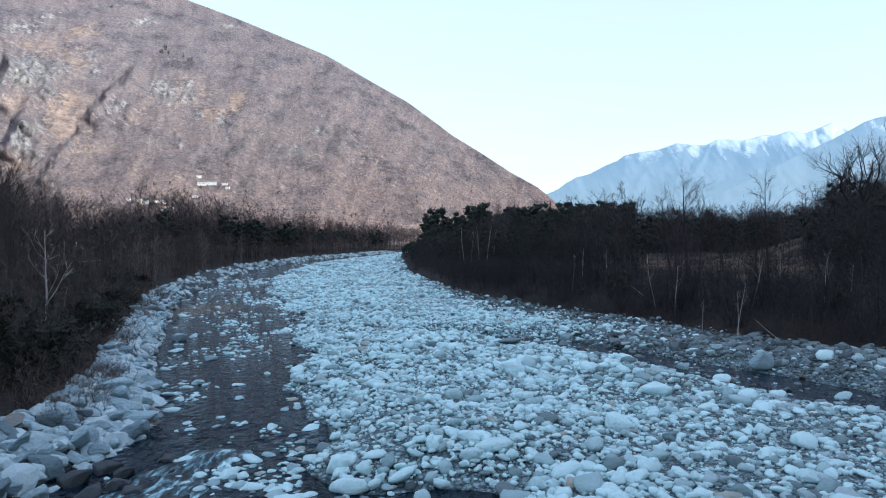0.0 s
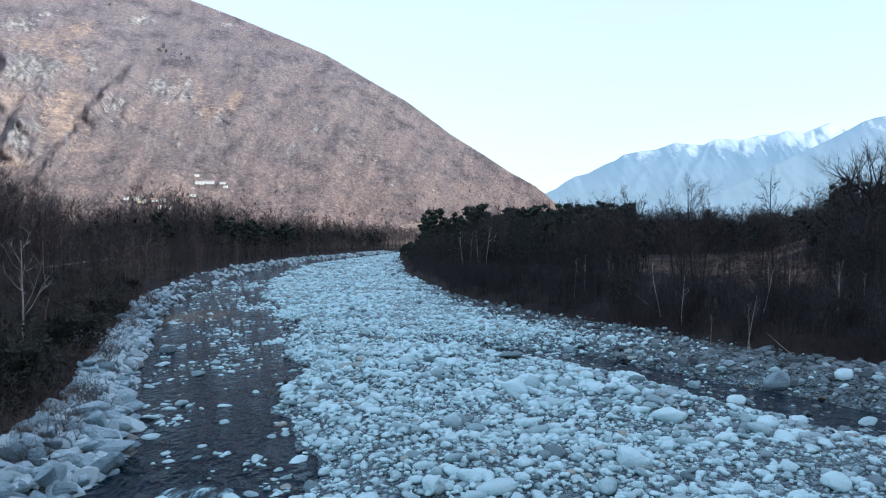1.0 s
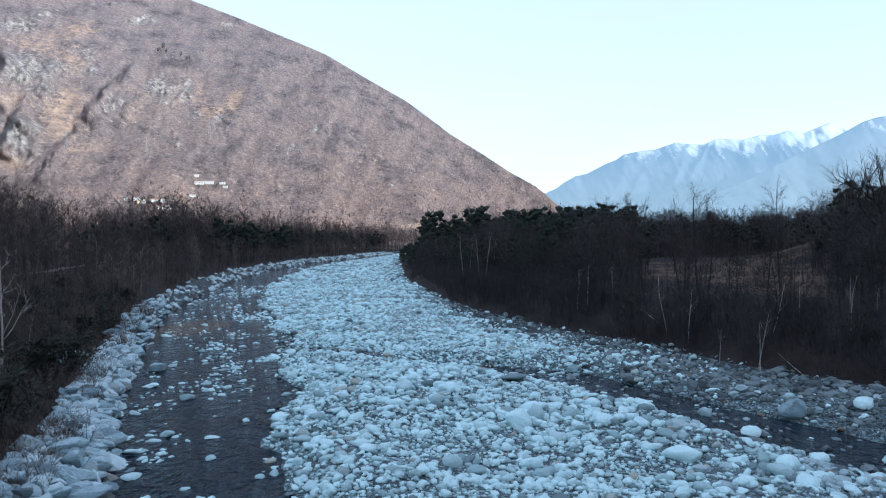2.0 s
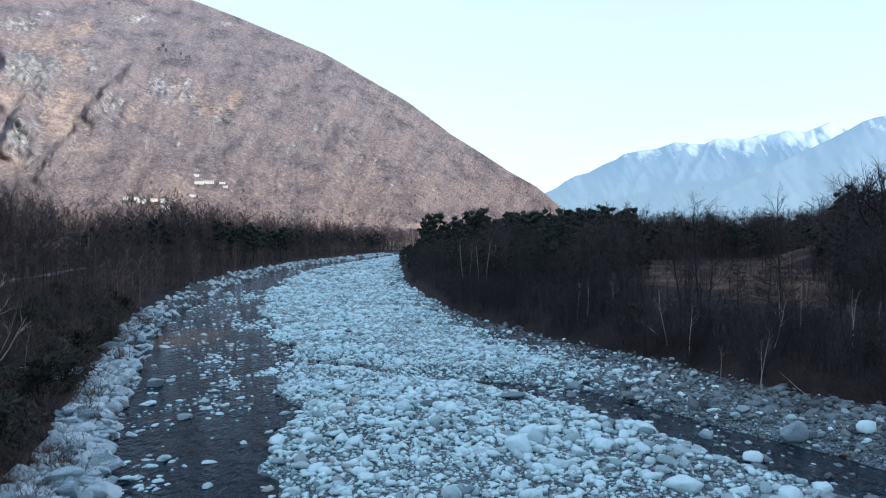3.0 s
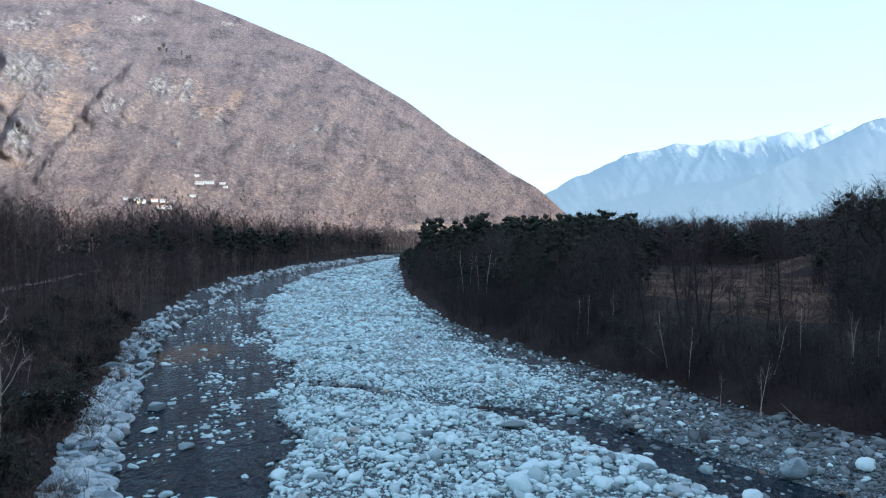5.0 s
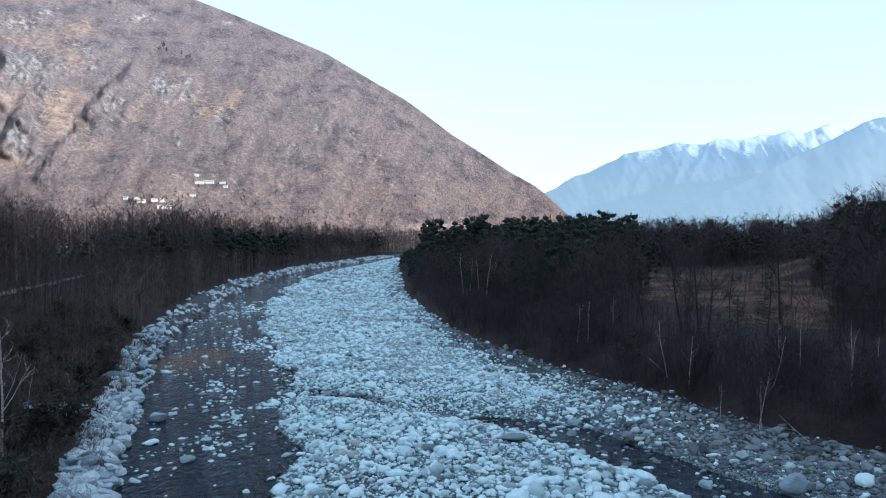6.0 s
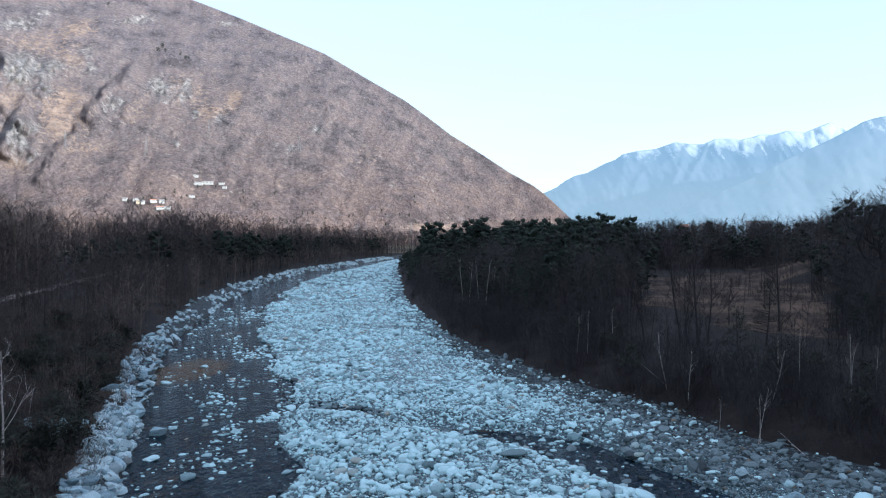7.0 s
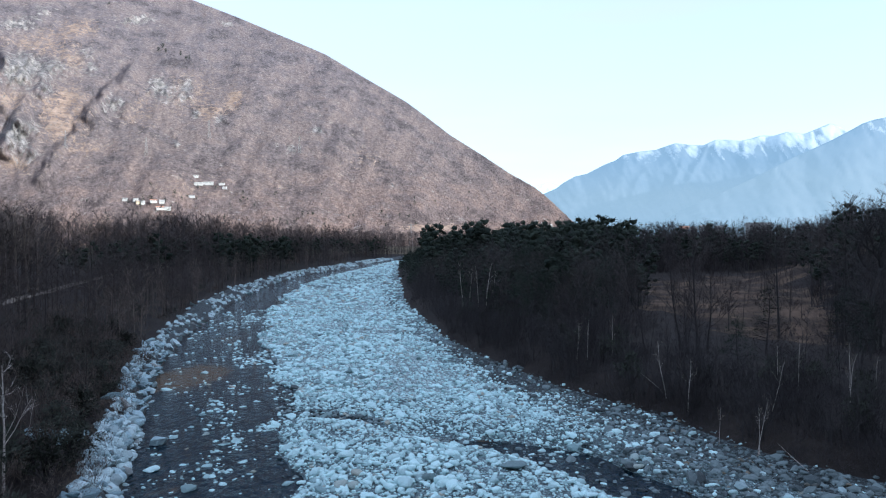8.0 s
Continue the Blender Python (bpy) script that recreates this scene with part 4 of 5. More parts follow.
def aim(rng, d, spread, up=0.0):
    v = Vector((rng.gauss(0, 1), rng.gauss(0, 1), rng.gauss(0, 1)))
    v = (v - d * v.dot(d)).normalized()
    out = d * math.cos(spread) + v * math.sin(spread)
    out.z += up
    return out.normalized()


def wander(rng, p, d, length, n, bend, up=0.0):
    pts = [p.copy()]
    for _ in range(n):
        d = aim(rng, d, rng.uniform(0, bend), up)
        p = p + d * (length / n)
        pts.append(p.copy())
    return pts


def along(pts, k):
    k = min(max(k, 0.0), 0.999) * (len(pts) - 1)
    i = int(k)
    return pts[i].lerp(pts[i + 1], k - i), (pts[i + 1] - pts[i]).normalized()


def bare_tree_shapes(seed, h, spread=0.8, limbs=15, subs=6, twigs=5, thick=0.014, lean=0.12, start=0.3, apart_limbs=None):
    """A leafless tree of height h: trunk with limbs, and a crown of branches and twigs."""
    rng = random.Random(seed)
    trunk, crown = Sticks(), Sticks()
    r0 = thick * h
    stem = wander(rng, Vector((0, 0, -0.3)), Vector((rng.uniform(-lean, lean), rng.uniform(-lean, lean), 1)).normalized(), h * 0.93, 6, 0.12, 0.05)
    trunk.stick(stem, [r0 * (1 - 0.14 * i) for i in range(7)], 5)
    for i in range(limbs):
        k = start + (0.98 - start) * (i + rng.random()) / limbs
        p, d = along(stem, k)
        length = h * (0.42 - 0.30 * k) * rng.uniform(0.7, 1.25) * spread * 1.5
        limb = wander(rng, p, aim(rng, d, rng.uniform(0.55, 1.05)), length, 3, 0.35, 0.16)
        r = r0 * (0.42 - 0.28 * k)
        holder = trunk
        if apart_limbs is not None:
            holder = Sticks()
            apart_limbs.append(holder)
        holder.stick(limb, [r, r * 0.75, r * 0.5, r * 0.25], 3)
        for _ in range(subs):
            p2, d2 = along(limb, rng.uniform(0.2, 1.0))
            sub = wander(rng, p2, aim(rng, d2, rng.uniform(0.3, 0.9)), length * rng.uniform(0.3, 0.6), 2, 0.4, 0.12)
            crown.stick(sub, [r * 0.32, r * 0.22, r * 0.1], 3)
            for _ in range(twigs):
                p3, d3 = along(sub, rng.uniform(0.1, 1.0))
                t = aim(rng, d3, rng.uniform(0.2, 0.9), 0.1)
                side = t.orthogonal().normalized()
                crown.blade(p3, p3 + t * length * rng.uniform(0.15, 0.38), max(0.016, r * 0.1), side)
    return trunk, crown


def shrub_shapes(seed, h, stems=13, subs=6, twigs=4, spread=0.5):
    rng = random.Random(seed)
    wood, twig = Sticks(), Sticks()
    for i in range(stems):
        foot = Vector((rng.uniform(-0.25, 0.25) * h, rng.uniform(-0.25, 0.25) * h, -0.1))
        stem = wander(rng, foot, aim(rng, Vector((0, 0, 1)), rng.uniform(0.05, spread)), h * rng.uniform(0.6, 1.05), 3, 0.3, 0.05)
        wood.stick(stem, [0.035, 0.028, 0.02, 0.01], 3)
        for _ in range(subs):
            p, d = along(stem, rng.uniform(0.15, 1))
            t = aim(rng, d, rng.uniform(0.3, 0.9), 0.08)
            q = p + t * h * rng.uniform(0.18, 0.38)
            twig.blade(p, q, 0.018, t.orthogonal().normalized())
            for _ in range(twigs):
                w = aim(rng, t, rng.uniform(0.3, 0.9), 0.05)
                a = p.lerp(q, rng.uniform(0.2, 1))
                twig.blade(a, a + w * h * rng.uniform(0.08, 0.2), 0.014, w.orthogonal().normalized())
    return wood, twig


def clump(sticks, rng, centre, radius, count, size, squash=0.75, width=(0.16, 0.34)):
    for _ in range(count):
        n = Vector((rng.gauss(0, 1), rng.gauss(0, 1), rng.gauss(0, 1))).normalized()
        p = centre + Vector((n.x, n.y, n.z * squash)) * radius * rng.uniform(0.35, 1.0)
        t = (n + Vector((rng.uniform(-0.7, 0.7), rng.uniform(-0.7, 0.7), rng.uniform(-0.4, 0.7)))).normalized()
        sticks.blade(p, p + t * size * rng.uniform(0.7, 1.4), size * rng.uniform(*width), t.orthogonal().normalized())


def pine_shapes(seed, h, clumps=34, count=44):
    rng = random.Random(seed)
    trunk, crown = Sticks(), Sticks()
    stem = wander(rng, Vector((0, 0, -0.3)), Vector((rng.uniform(-0.06, 0.06), rng.uniform(-0.06, 0.06), 1)).normalized(), h * 0.95, 5, 0.06, 0.1)
    trunk.stick(stem, [0.016 * h * (1 - 0.16 * i) for i in range(6)], 5)
    for i in range(clumps):
        k = 0.22 + 0.78 * (i + rng.random()) / clumps
        p, d = along(stem, k)
        a = rng.uniform(0, 2 * math.pi)
        reach = h * 0.24 * (1.05 - k) ** 0.6 * rng.uniform(0.5, 1.2)
        q = p + Vector((math.cos(a) * reach, math.sin(a) * reach, reach * 0.15))
        trunk.stick([p, q], [0.05, 0.02], 3)
        clump(crown, rng, q, h * rng.uniform(0.055, 0.10), count, h * 0.034, 0.75, (0.06, 0.14))
    return trunk, crown


def bush_shapes(seed, h):
    rng = random.Random(seed)
    wood, leaf = Sticks(), Sticks()
    for i in range(16):
        a, r = rng.uniform(0, 2 * math.pi), rng.uniform(0, 0.5) * h
        q = Vector((math.cos(a) * r, math.sin(a) * r, h * rng.uniform(0.25, 0.85)))
        wood.stick([Vector((0, 0, -0.1)), q * 0.5, q], [0.05, 0.035, 0.015], 3)
        clump(leaf, rng, q, h * rng.uniform(0.15, 0.27), 46, 0.22)
    return wood, leaf


def thing(name, parts, label, category, group):
    """An Empty with its parts: (name, sticks, material)."""
    e = new(name)
    for n, st, mat in parts:
        part(n, st.mesh(n, mat), e)
    return tagged(e, label, category, group)


def plant_copies(models, spots, rng, lo, hi, size=None):
    """Copies of model things at spots; the first of each model moves to its own first spot."""
    used = set()
    for x, y in spots:
        m = models[rng.randrange(len(models))]
        s = rng.uniform(lo, hi) * (size(x, y) if size else 1.0)
        at = pose(x, y, float(ground_z(x, y)), rng.uniform(-4, 4), rng.uniform(-4, 4), rng.uniform(0, 360))
        if m.name in used:
            c = copy_thing(m, at)
        else:
            c = m
            c.matrix_basis = at
            used.add(m.name)
        c.scale = (s, s, s * rng.uniform(0.9, 1.15))
    for m in models:
        if m.name not in used:
            for o in (*m.children_recursive, m):
                bpy.data.objects.remove(o)


def band(rng, n, y0, y1, d0, d1, side, power=1.0):
    """Spots in a strip along the left (-1) or right (+1) bank line, by distance from it."""
    out = []
    for _ in range(n):
        y = y0 + (y1 - y0) * rng.random() ** power
        d = rng.uniform(d0, d1)
        out.append((float(veg_left(y)) - d, y) if side < 0 else (float(bank_right(y)) + d, y))
    return out


def apart(spots, gap):
    kept = []
    for p in spots:
        if all((p[0] - q[0]) ** 2 + (p[1] - q[1]) ** 2 > gap * gap for q in kept):
            kept.append(p)
    return kept


def in_clearing(p):
    """The open meadow on the right bank, a wedge of directions fitted to the camera's view."""
    c = p[0] / p[1]
    far = 104 < p[1] < 300 and 0.315 < c < 0.515 + 0.02 * math.sin(p[1] / 25)
    near = 84 < p[1] < 150 and 0.40 + 0.02 * math.sin(p[1] / 9) < c < 0.60
    return far or near


TRACK = [(-100, 125), (-108, 171), (-136, 266), (-154, 346), (-158, 418), (-163, 498), (-186, 688)]


def on_track(p):
    """The track and a strip on its river side, kept clear so the camera sees the track."""
    d = p[0] - np.interp(p[1], [q[1] for q in TRACK], [q[0] for q in TRACK])
    return -4.0 < d < np.interp(p[1], (110, 200, 280, 400), (11.0, 16.0, 12.0, 8.0)) and p[1] > 112


rng = random.Random(99)

# scrub on both banks
scrub = [thing("shrub", [("stem", w, M_BARK), ("crown", t, M_SCRUB)], "leafless reddish-brown shrub on the rocky bank", "shrub", "bank scrub") for w, t in (shrub_shapes(i, 3.2 + 0.5 * (i % 3)) for i in range(4))]
plant_copies(scrub, apart(band(rng, 60, 24, 120, 0.5, 2.2, -1), 1.1), rng, 0.3, 0.6)
plant_copies(scrub, apart(band(rng, 170, 22, 120, 2.0, 18, -1, 1.2), 1.1)[:125], rng, 0.45, 0.9)
brush = [thing("shrub", [("stem", w, M_BARK), ("crown", t, M_SHADED_BRUSH)], "dark leafless shrub at the edge of the gravel", "shrub", "bank scrub") for w, t in (shrub_shapes(7 + i, 3.2 + 0.5 * (i % 3)) for i in range(3))]
plant_copies(brush, apart(band(rng, 135, 46, 150, 0.6, 12, 1, 1.3), 1.2)[:110], rng, 0.65, 1.35)
# dark evergreen bushes
bushes = [thing("bush", [("stem", w, M_BARK), ("crown", t, M_LEAF)], "dark green evergreen bush among bare scrub", "bush", "evergreen bushes") for w, t in (bush_shapes(60 + i, 2.6) for i in range(3))]
plant_copies(bushes, apart(band(rng, 75, 26, 120, 1.0, 16, -1) + band(rng, 36, 55, 160, 3.0, 22, 1), 1.6), rng, 0.7, 1.5)
# leafless trees of the near woods
bare = [thing("bare_tree", [("trunk", w, M_BARK), ("crown", t, M_TWIG)], "tall dark leafless tree of the riverside wood", "tree", "leafless riverside trees") for w, t in (bare_tree_shapes(100 + i, 13.0, 0.75 + 0.1 * (i % 3), 14, 5, 8, 0.0075) for i in range(6))]
spots = apart(band(rng, 115, 45, 230, 10, 75, -1) + band(rng, 90, 64, 260, 5, 34, 1), 3.0)


def wood_height(x, y):
    """Low young wood on the banks, taller further back."""
    if x < 0:
        return float(np.interp(y, (45, 90, 140, 220), (0.72, 0.75, 0.75, 0.8)))
    return float(np.interp(y, (60, 95, 150), (0.55, 0.75, 1.0)))


plant_copies(bare, [p for p in spots if not (in_clearing(p) or on_track(p))], rng, 0.75, 1.15, wood_height)


def single_tree(seed, x, y, h, name="bare_tree", label="tall dark leafless tree standing free in the clearing", spread=1.0, limbs=16, subs=7, twigs=6, thick=0.018, wood=None, tw=None, start=0.28, z=None, lean=0.1):
    boughs = []
    w, t = bare_tree_shapes(seed, h, spread, limbs, subs, twigs, thick, lean, start, boughs)
    e = thing(name, [("trunk", w, wood or M_BARK), ("crown", t, tw or M_TWIG)], label, "tree", "")
    for bough in boughs:
        part("limb", bough.mesh("limb", wood or M_BARK), e.children[0])
    e.matrix_basis = pose(x, y, float(ground_z(x, y)) if z is None else z, 0, 0, seed * 77 % 360)
    return e


# free-standing trees around the clearing
single_tree(201, 36.4, 98.5, 16.5, spread=0.85, thick=0.012)
single_tree(202, 34.7, 101, 14.5, spread=0.7, thick=0.011)
single_tree(203, 38.4, 100.5, 14.0, spread=0.7, thick=0.011)
single_tree(204, 54.5, 112, 18.5, spread=0.6, thick=0.012)
single_tree(205, 28.8, 107, 15.5, spread=0.65, thick=0.01)
single_tree(206, 26.6, 110, 15.0, spread=0.65, thick=0.01)
single_tree(207, 24.6, 116, 15.0, spread=0.65, thick=0.01)
single_tree(212, 31.0, 106, 13.0, spread=0.65, thick=0.01)
def old_tree(seed, x, y):
    """A stout trunk that forks into heavy, crooked, rising limbs."""
    r = random.Random(seed)
    e = new("bare_tree")
    trunk, crown = Sticks(), Sticks()
    stem = wander(r, Vector((0, 0, -0.3)), Vector((0.04, 0, 1)), 12.5, 5, 0.12, 0.05)
    trunk.stick(stem, [0.48, 0.42, 0.38, 0.35, 0.32, 0.28], 7)
    base = part("trunk", trunk.mesh("trunk", M_BARK), e)

    def fork(holder, p, d, length, radius, level):
        pts = wander(r, p, d, length, 4, 0.42, 0.14)
        holder.stick(pts, [radius * k for k in (1, 0.85, 0.7, 0.58, 0.45)], 5 if level < 2 else 3)
        if level == 3:
            for _ in range(5):
                q, t = along(pts, r.uniform(0.3, 1))
                w = aim(r, t, r.uniform(0.3, 0.9), 0.1)
                crown.blade(q, q + w * r.uniform(0.5, 1.2), 0.018, w.orthogonal().normalized())
            return
        for k in (1.0, 1.0, 0.7, 0.45):
            q, t = along(pts, k * r.uniform(0.9, 1.0))
            fork(crown if level >= 1 else holder, q, aim(r, t, r.uniform(0.3, 0.8), 0.1), length * r.uniform(0.5, 0.75), radius * r.uniform(0.38, 0.5), level + 1)

    for k, a, lean in ((1.0, 3.0, 0.75), (1.0, 0.4, 0.45), (0.96, 4.4, 0.35), (0.85, 2.6, 0.95), (0.9, 5.6, 0.7)):
        q, t = along(stem, k)
        bough = Sticks()
        fork(bough, q, Vector((math.cos(a) * math.sin(lean), math.sin(a) * math.sin(lean), math.cos(lean))), r.uniform(4.2, 5.6), 0.22, 0)
        part("limb", bough.mesh("limb", M_BARK), base)
    part("crown", crown.mesh("crown", M_BARK), e)
    e.matrix_basis = pose(x, y, float(ground_z(x, y)))
    tagged(e, "huge old leafless tree with heavy crooked limbs", "tree")


old_tree(208, 59.4, 96.5)
single_tree(209, 57.0, 93.0, 11.0, spread=0.8, thick=0.014)
single_tree(210, 66.9, 107, 14.0, spread=0.9, thick=0.016)
single_tree(211, 77.0, 131, 17.0, spread=0.9, thick=0.014)
single_tree(213, 49.6, 119.5, 9.0, spread=0.8, thick=0.012)
single_tree(214, 57.0, 168, 10.0, spread=0.8, thick=0.012)
for i, (x, y, h) in enumerate(((-41, 63, 15), (-45, 69, 15.5), (-48.5, 73, 14))):
    single_tree(230 + i, x, y, h, label="tall leafless tree with a fine twiggy crown", spread=0.9, thick=0.011, wood=M_TWIG)
# bare trees behind the left bank, sunlight put into their pale wood colour
for i, (x, y, h) in enumerate(((-130, 210, 29), (-125, 208, 25), (-137, 216, 28), (-121, 206, 21), (-142, 222, 27))):
    single_tree(240 + i, x, y, h, label="leafless tree rising above the wood, sunlight put into its pale colour", wood=M_PALE, tw=M_PALE, spread=0.8)

# thin birches at the bank edge: x, y, height, lean
BIRCHES = [(-28.7, 49.2, 9.6, 0.06), (26.6, 60.0, 5.6, 0.08), (26.9, 60.3, 4.8, 0.15), (25.0, 63.9, 3.6, 0.1), (24.1, 75.1, 6.8, 0.08), (23.5, 94.8, 6.5, 0.12), (43.1, 74.7, 6.0, 0.05), (19.2, 90.9, 6.5, 0.06), (18.2, 92.5, 6.0, 0.06),
           (-31.9, 64.5, 3.6, 0.35), (-33.6, 60.0, 4.5, 0.1), (5.6, 167.2, 12.0, 0.1), (7.0, 165.0, 11.0, 0.1), (9.9, 150.0, 12.5, 0.1), (11.2, 148.0, 11.0, 0.1), (8.6, 155.0, 11.5, 0.1), (30.5, 66.0, 6.0, 0.2), (34.2, 72.4, 6.0, 0.25), (38.0, 75.2, 6.5, 0.1), (37.4, 65.3, 6.5, 0.06), (43.7, 71.4, 5.0, 0.1), (25.0, 71.4, 6.0, 0.06)]
for i, (x, y, h, lean) in enumerate(BIRCHES):
    e = single_tree(300 + i, x, y, h, "birch", "slender leafless birch with whitish bark at the bank", 0.7 if i == 0 else 0.5, 9 if i == 0 else 7, 3 if i == 0 else 2, 3 if i == 0 else 2, 0.012 if i == 0 else 0.0075, M_BIRCH, M_BIRCH if i == 0 else M_PALE, 0.35 if i == 0 else 0.5, None, lean)
    tagged(e, group="bank birches")


def fallen_stem(x, y, length, turn):
    st = Sticks()
    r = random.Random(int(x * 10))
    st.stick(wander(r, Vector((0, 0, -0.1)), Vector((math.cos(turn), math.sin(turn), 0.95)).normalized(), length, 4, 0.1), [0.04, 0.035, 0.03, 0.02, 0.01], 4)
    ob = new("leaning_stem", st.mesh("leaning_stem", M_BIRCH))
    ob.matrix_basis = pose(x, y, float(ground_z(x, y)))
    tagged(ob, "pale bare birch stem leaning over at the bank", "tree stem")


fallen_stem(28.6, 55.8, 3.0, 2.6)
fallen_stem(24.2, 76.5, 3.2, 2.7)

# dark pines along the bend
pines = [thing("pine", [("trunk", w, M_BARK), ("crown", t, M_NEEDLE)], "dark green pine in dense riverside woodland", "pine", "riverside pines") for w, t in (pine_shapes(400 + i, 15.0) for i in range(4))]
spots = apart(band(rng, 120, 118, 300, 5, 40, 1), 4.0)
spots = [p for p in spots if not (138 < p[1] < 180 and p[0] < bank_right(p[1]) + 17)]
plant_copies(pines, spots[:85], rng, 0.85, 1.1, lambda x, y: float(np.interp(x - bank_right(y), (0, 8, 30), (0.35, 0.55, 0.88))))


low_pines = [thing("pine", [("trunk", w, M_BARK), ("crown", t, M_NEEDLE)], "low spreading dark pine at the edge of the clearing", "pine", "clearing pines") for w, t in [pine_shapes(420, 8.0, 30, 36)]]
plant_copies(low_pines, [(45.7, 98.3), (54.0, 90.0), (57.5, 100.0), (63.5, 101.0), (67.0, 113.0), (72.0, 120.0), (61.0, 106.0), (68.5, 104.0), (34.0, 80.0)], rng, 0.85, 1.3)


# ---- distant woods, as stuff ----
def simple_bare(seed):
    """A leafless tree of height 1: thin stem, rising branches, fine twigs."""
    r = random.Random(seed)
    st = Sticks()
    top = Vector((r.uniform(-0.05, 0.05), r.uniform(-0.05, 0.05), 0.9))
    st.stick([Vector((0, 0, 0)), top], [0.008, 0.0025], 3)
    for i in range(14):
        k = 0.25 + 0.68 * (i + r.random()) / 14
        p = top * (k / 0.9) if k < 0.9 else top.copy()
        t = aim(r, Vector((0, 0, 1)), r.uniform(0.45, 1.3))
        q = p + t * r.uniform(0.18, 0.36) * (1.3 - 0.75 * k)
        st.blade(p, q, 0.0036, t.orthogonal().normalized())
        for _ in range(8):
            a = p.lerp(q, r.uniform(0.25, 1))
            w = aim(r, t, r.uniform(0.3, 1.25), 0.1)
            st.blade(a, a + w * r.uniform(0.06, 0.14), 0.0024, w.orthogonal().normalized())
    return st.arrays()


def simple_pine(seed):
    """A round-topped pine of height 1: stem, and a crown of lumpy clumps with needle tufts round them."""
    r = random.Random(seed)
    st = Sticks()
    st.stick([Vector((0, 0, 0)), Vector((0, 0, 0.9))], [0.012, 0.005], 3)
    lump = bmesh.new()
    bmesh.ops.create_icosphere(lump, subdivisions=1, radius=1.0)
    ball = [v.co.copy() for v in lump.verts], [[v.index for v in f.verts] for f in lump.faces]
    lump.free()
    for i in range(12):
        k = 0.34 + 0.54 * (i + r.random()) / 12
        a, reach = i * 2.4 + r.uniform(-0.5, 0.5), 0.21 * math.sqrt(max(0.02, 1 - (k - 0.5) ** 2 / 0.22)) * r.uniform(0.35, 1.0)
        c, size = Vector((math.cos(a) * reach, math.sin(a) * reach, k)), r.uniform(0.06, 0.1)
        base = len(st.v)
        st.v += [c + Vector((p.x, p.y, p.z * 0.7)) * size * r.uniform(0.5, 1.15) for p in ball[0]]
        st.f += [tuple(base + q for q in f) for f in ball[1]]
        clump(st, r, c, size * 1.3, 12, 0.05, 0.75, (0.07, 0.16))
    return st.arrays()


def thicket(seed):
    r = random.Random(seed)
    st = Sticks()
    for _ in range(14):
        p = Vector((r.uniform(-0.35, 0.35), r.uniform(-0.35, 0.35), 0))
        t = aim(r, Vector((0, 0, 1)), r.uniform(0.1, 0.6))
        q = p + t * r.uniform(0.6, 1.0)
        st.blade(p, q, 0.007, t.orthogonal().normalized())
        for _ in range(5):
            a = p.lerp(q, r.uniform(0.25, 0.95))
            w = aim(r, t, r.uniform(0.3, 1.0), 0.1)
            st.blade(a, a + w * r.uniform(0.12, 0.28), 0.0045, w.orthogonal().normalized())
    return st.arrays()


THICKET = [thicket(30 + i) for i in range(5)]


def simple_bush(seed):
    r = random.Random(seed)
    st = Sticks()
    for _ in range(9):
        a, q = r.uniform(0, 6.28), r.uniform(0, 0.4)
        clump(st, r, Vector((math.cos(a) * q, math.sin(a) * q, r.uniform(0.25, 0.8))), r.uniform(0.15, 0.25), 16, 0.1)
    return st.arrays()


FAR_BUSH = [simple_bush(50 + i) for i in range(4)]
FAR_BARE = [simple_bare(i) for i in range(6)]
FAR_PINE = [simple_pine(10 + i) for i in range(4)]


def woods(name, shapes, mat, spots, lo, hi, label, seed, wide=1.0, grow=0.0):
    r = np.random.RandomState(seed)
    p = np.array(spots)
    h = r.uniform(lo, hi, len(p))
    # the wood between the track and the river is young and low
    young = (p[:, 0] < 0) & (p[:, 0] > np.interp(p[:, 1], [q[1] for q in TRACK], [q[0] for q in TRACK])) & (p[:, 1] < 225)
    h = np.where(young & (h > 12), 0.62 * h, h)
    if grow:
        h = h * np.interp(p[:, 0] - bank_right(p[:, 1]), (0, grow), (0.3, 1.0))
    m = places(p[:, 0], p[:, 1], ground_z(p[:, 0], p[:, 1]) - 0.2, h * wide, r, 1.0 / wide, 0.05, 0.1)
    m[:, 2] *= (h / np.maximum(np.linalg.norm(m[:, 2], axis=1), 1e-6))[:, None]
    return scatter(name, shapes, r.randint(0, len(shapes), len(p)), m, mat, False, label, "woodland")


left_wood = band(rng, 1150, 110, 760, 22, 300, -1)
woods("left_woods", FAR_BARE, M_RUSSET, [p for p in left_wood if not on_track(p)] + band(rng, 260, 600, 1050, 1, 140, -1), 19, 29, "dense leafless brown woodland behind the river bank", 1)
woods("left_woods", FAR_BARE, M_TWIG, [p for p in band(rng, 420, 130, 430, 16, 110, -1) if not on_track(p)], 22, 29, "tall leafless trees of the wood behind the bank", 39)
woods("left_woods", FAR_BARE, M_TWIG, band(rng, 170, 430, 820, 4, 60, -1), 18, 26, "leafless trees of the wood at the river bend", 40)
woods("left_woods", FAR_BARE, M_TWIG, band(rng, 760, 130, 700, 0.5, 25, -1), 5, 13, "low leafless scrub along the far bank", 2)
woods("left_pines", FAR_PINE, M_NEEDLE, band(rng, 150, 200, 700, 15, 120, -1), 13, 21, "dark pines scattered in the leafless wood", 3)
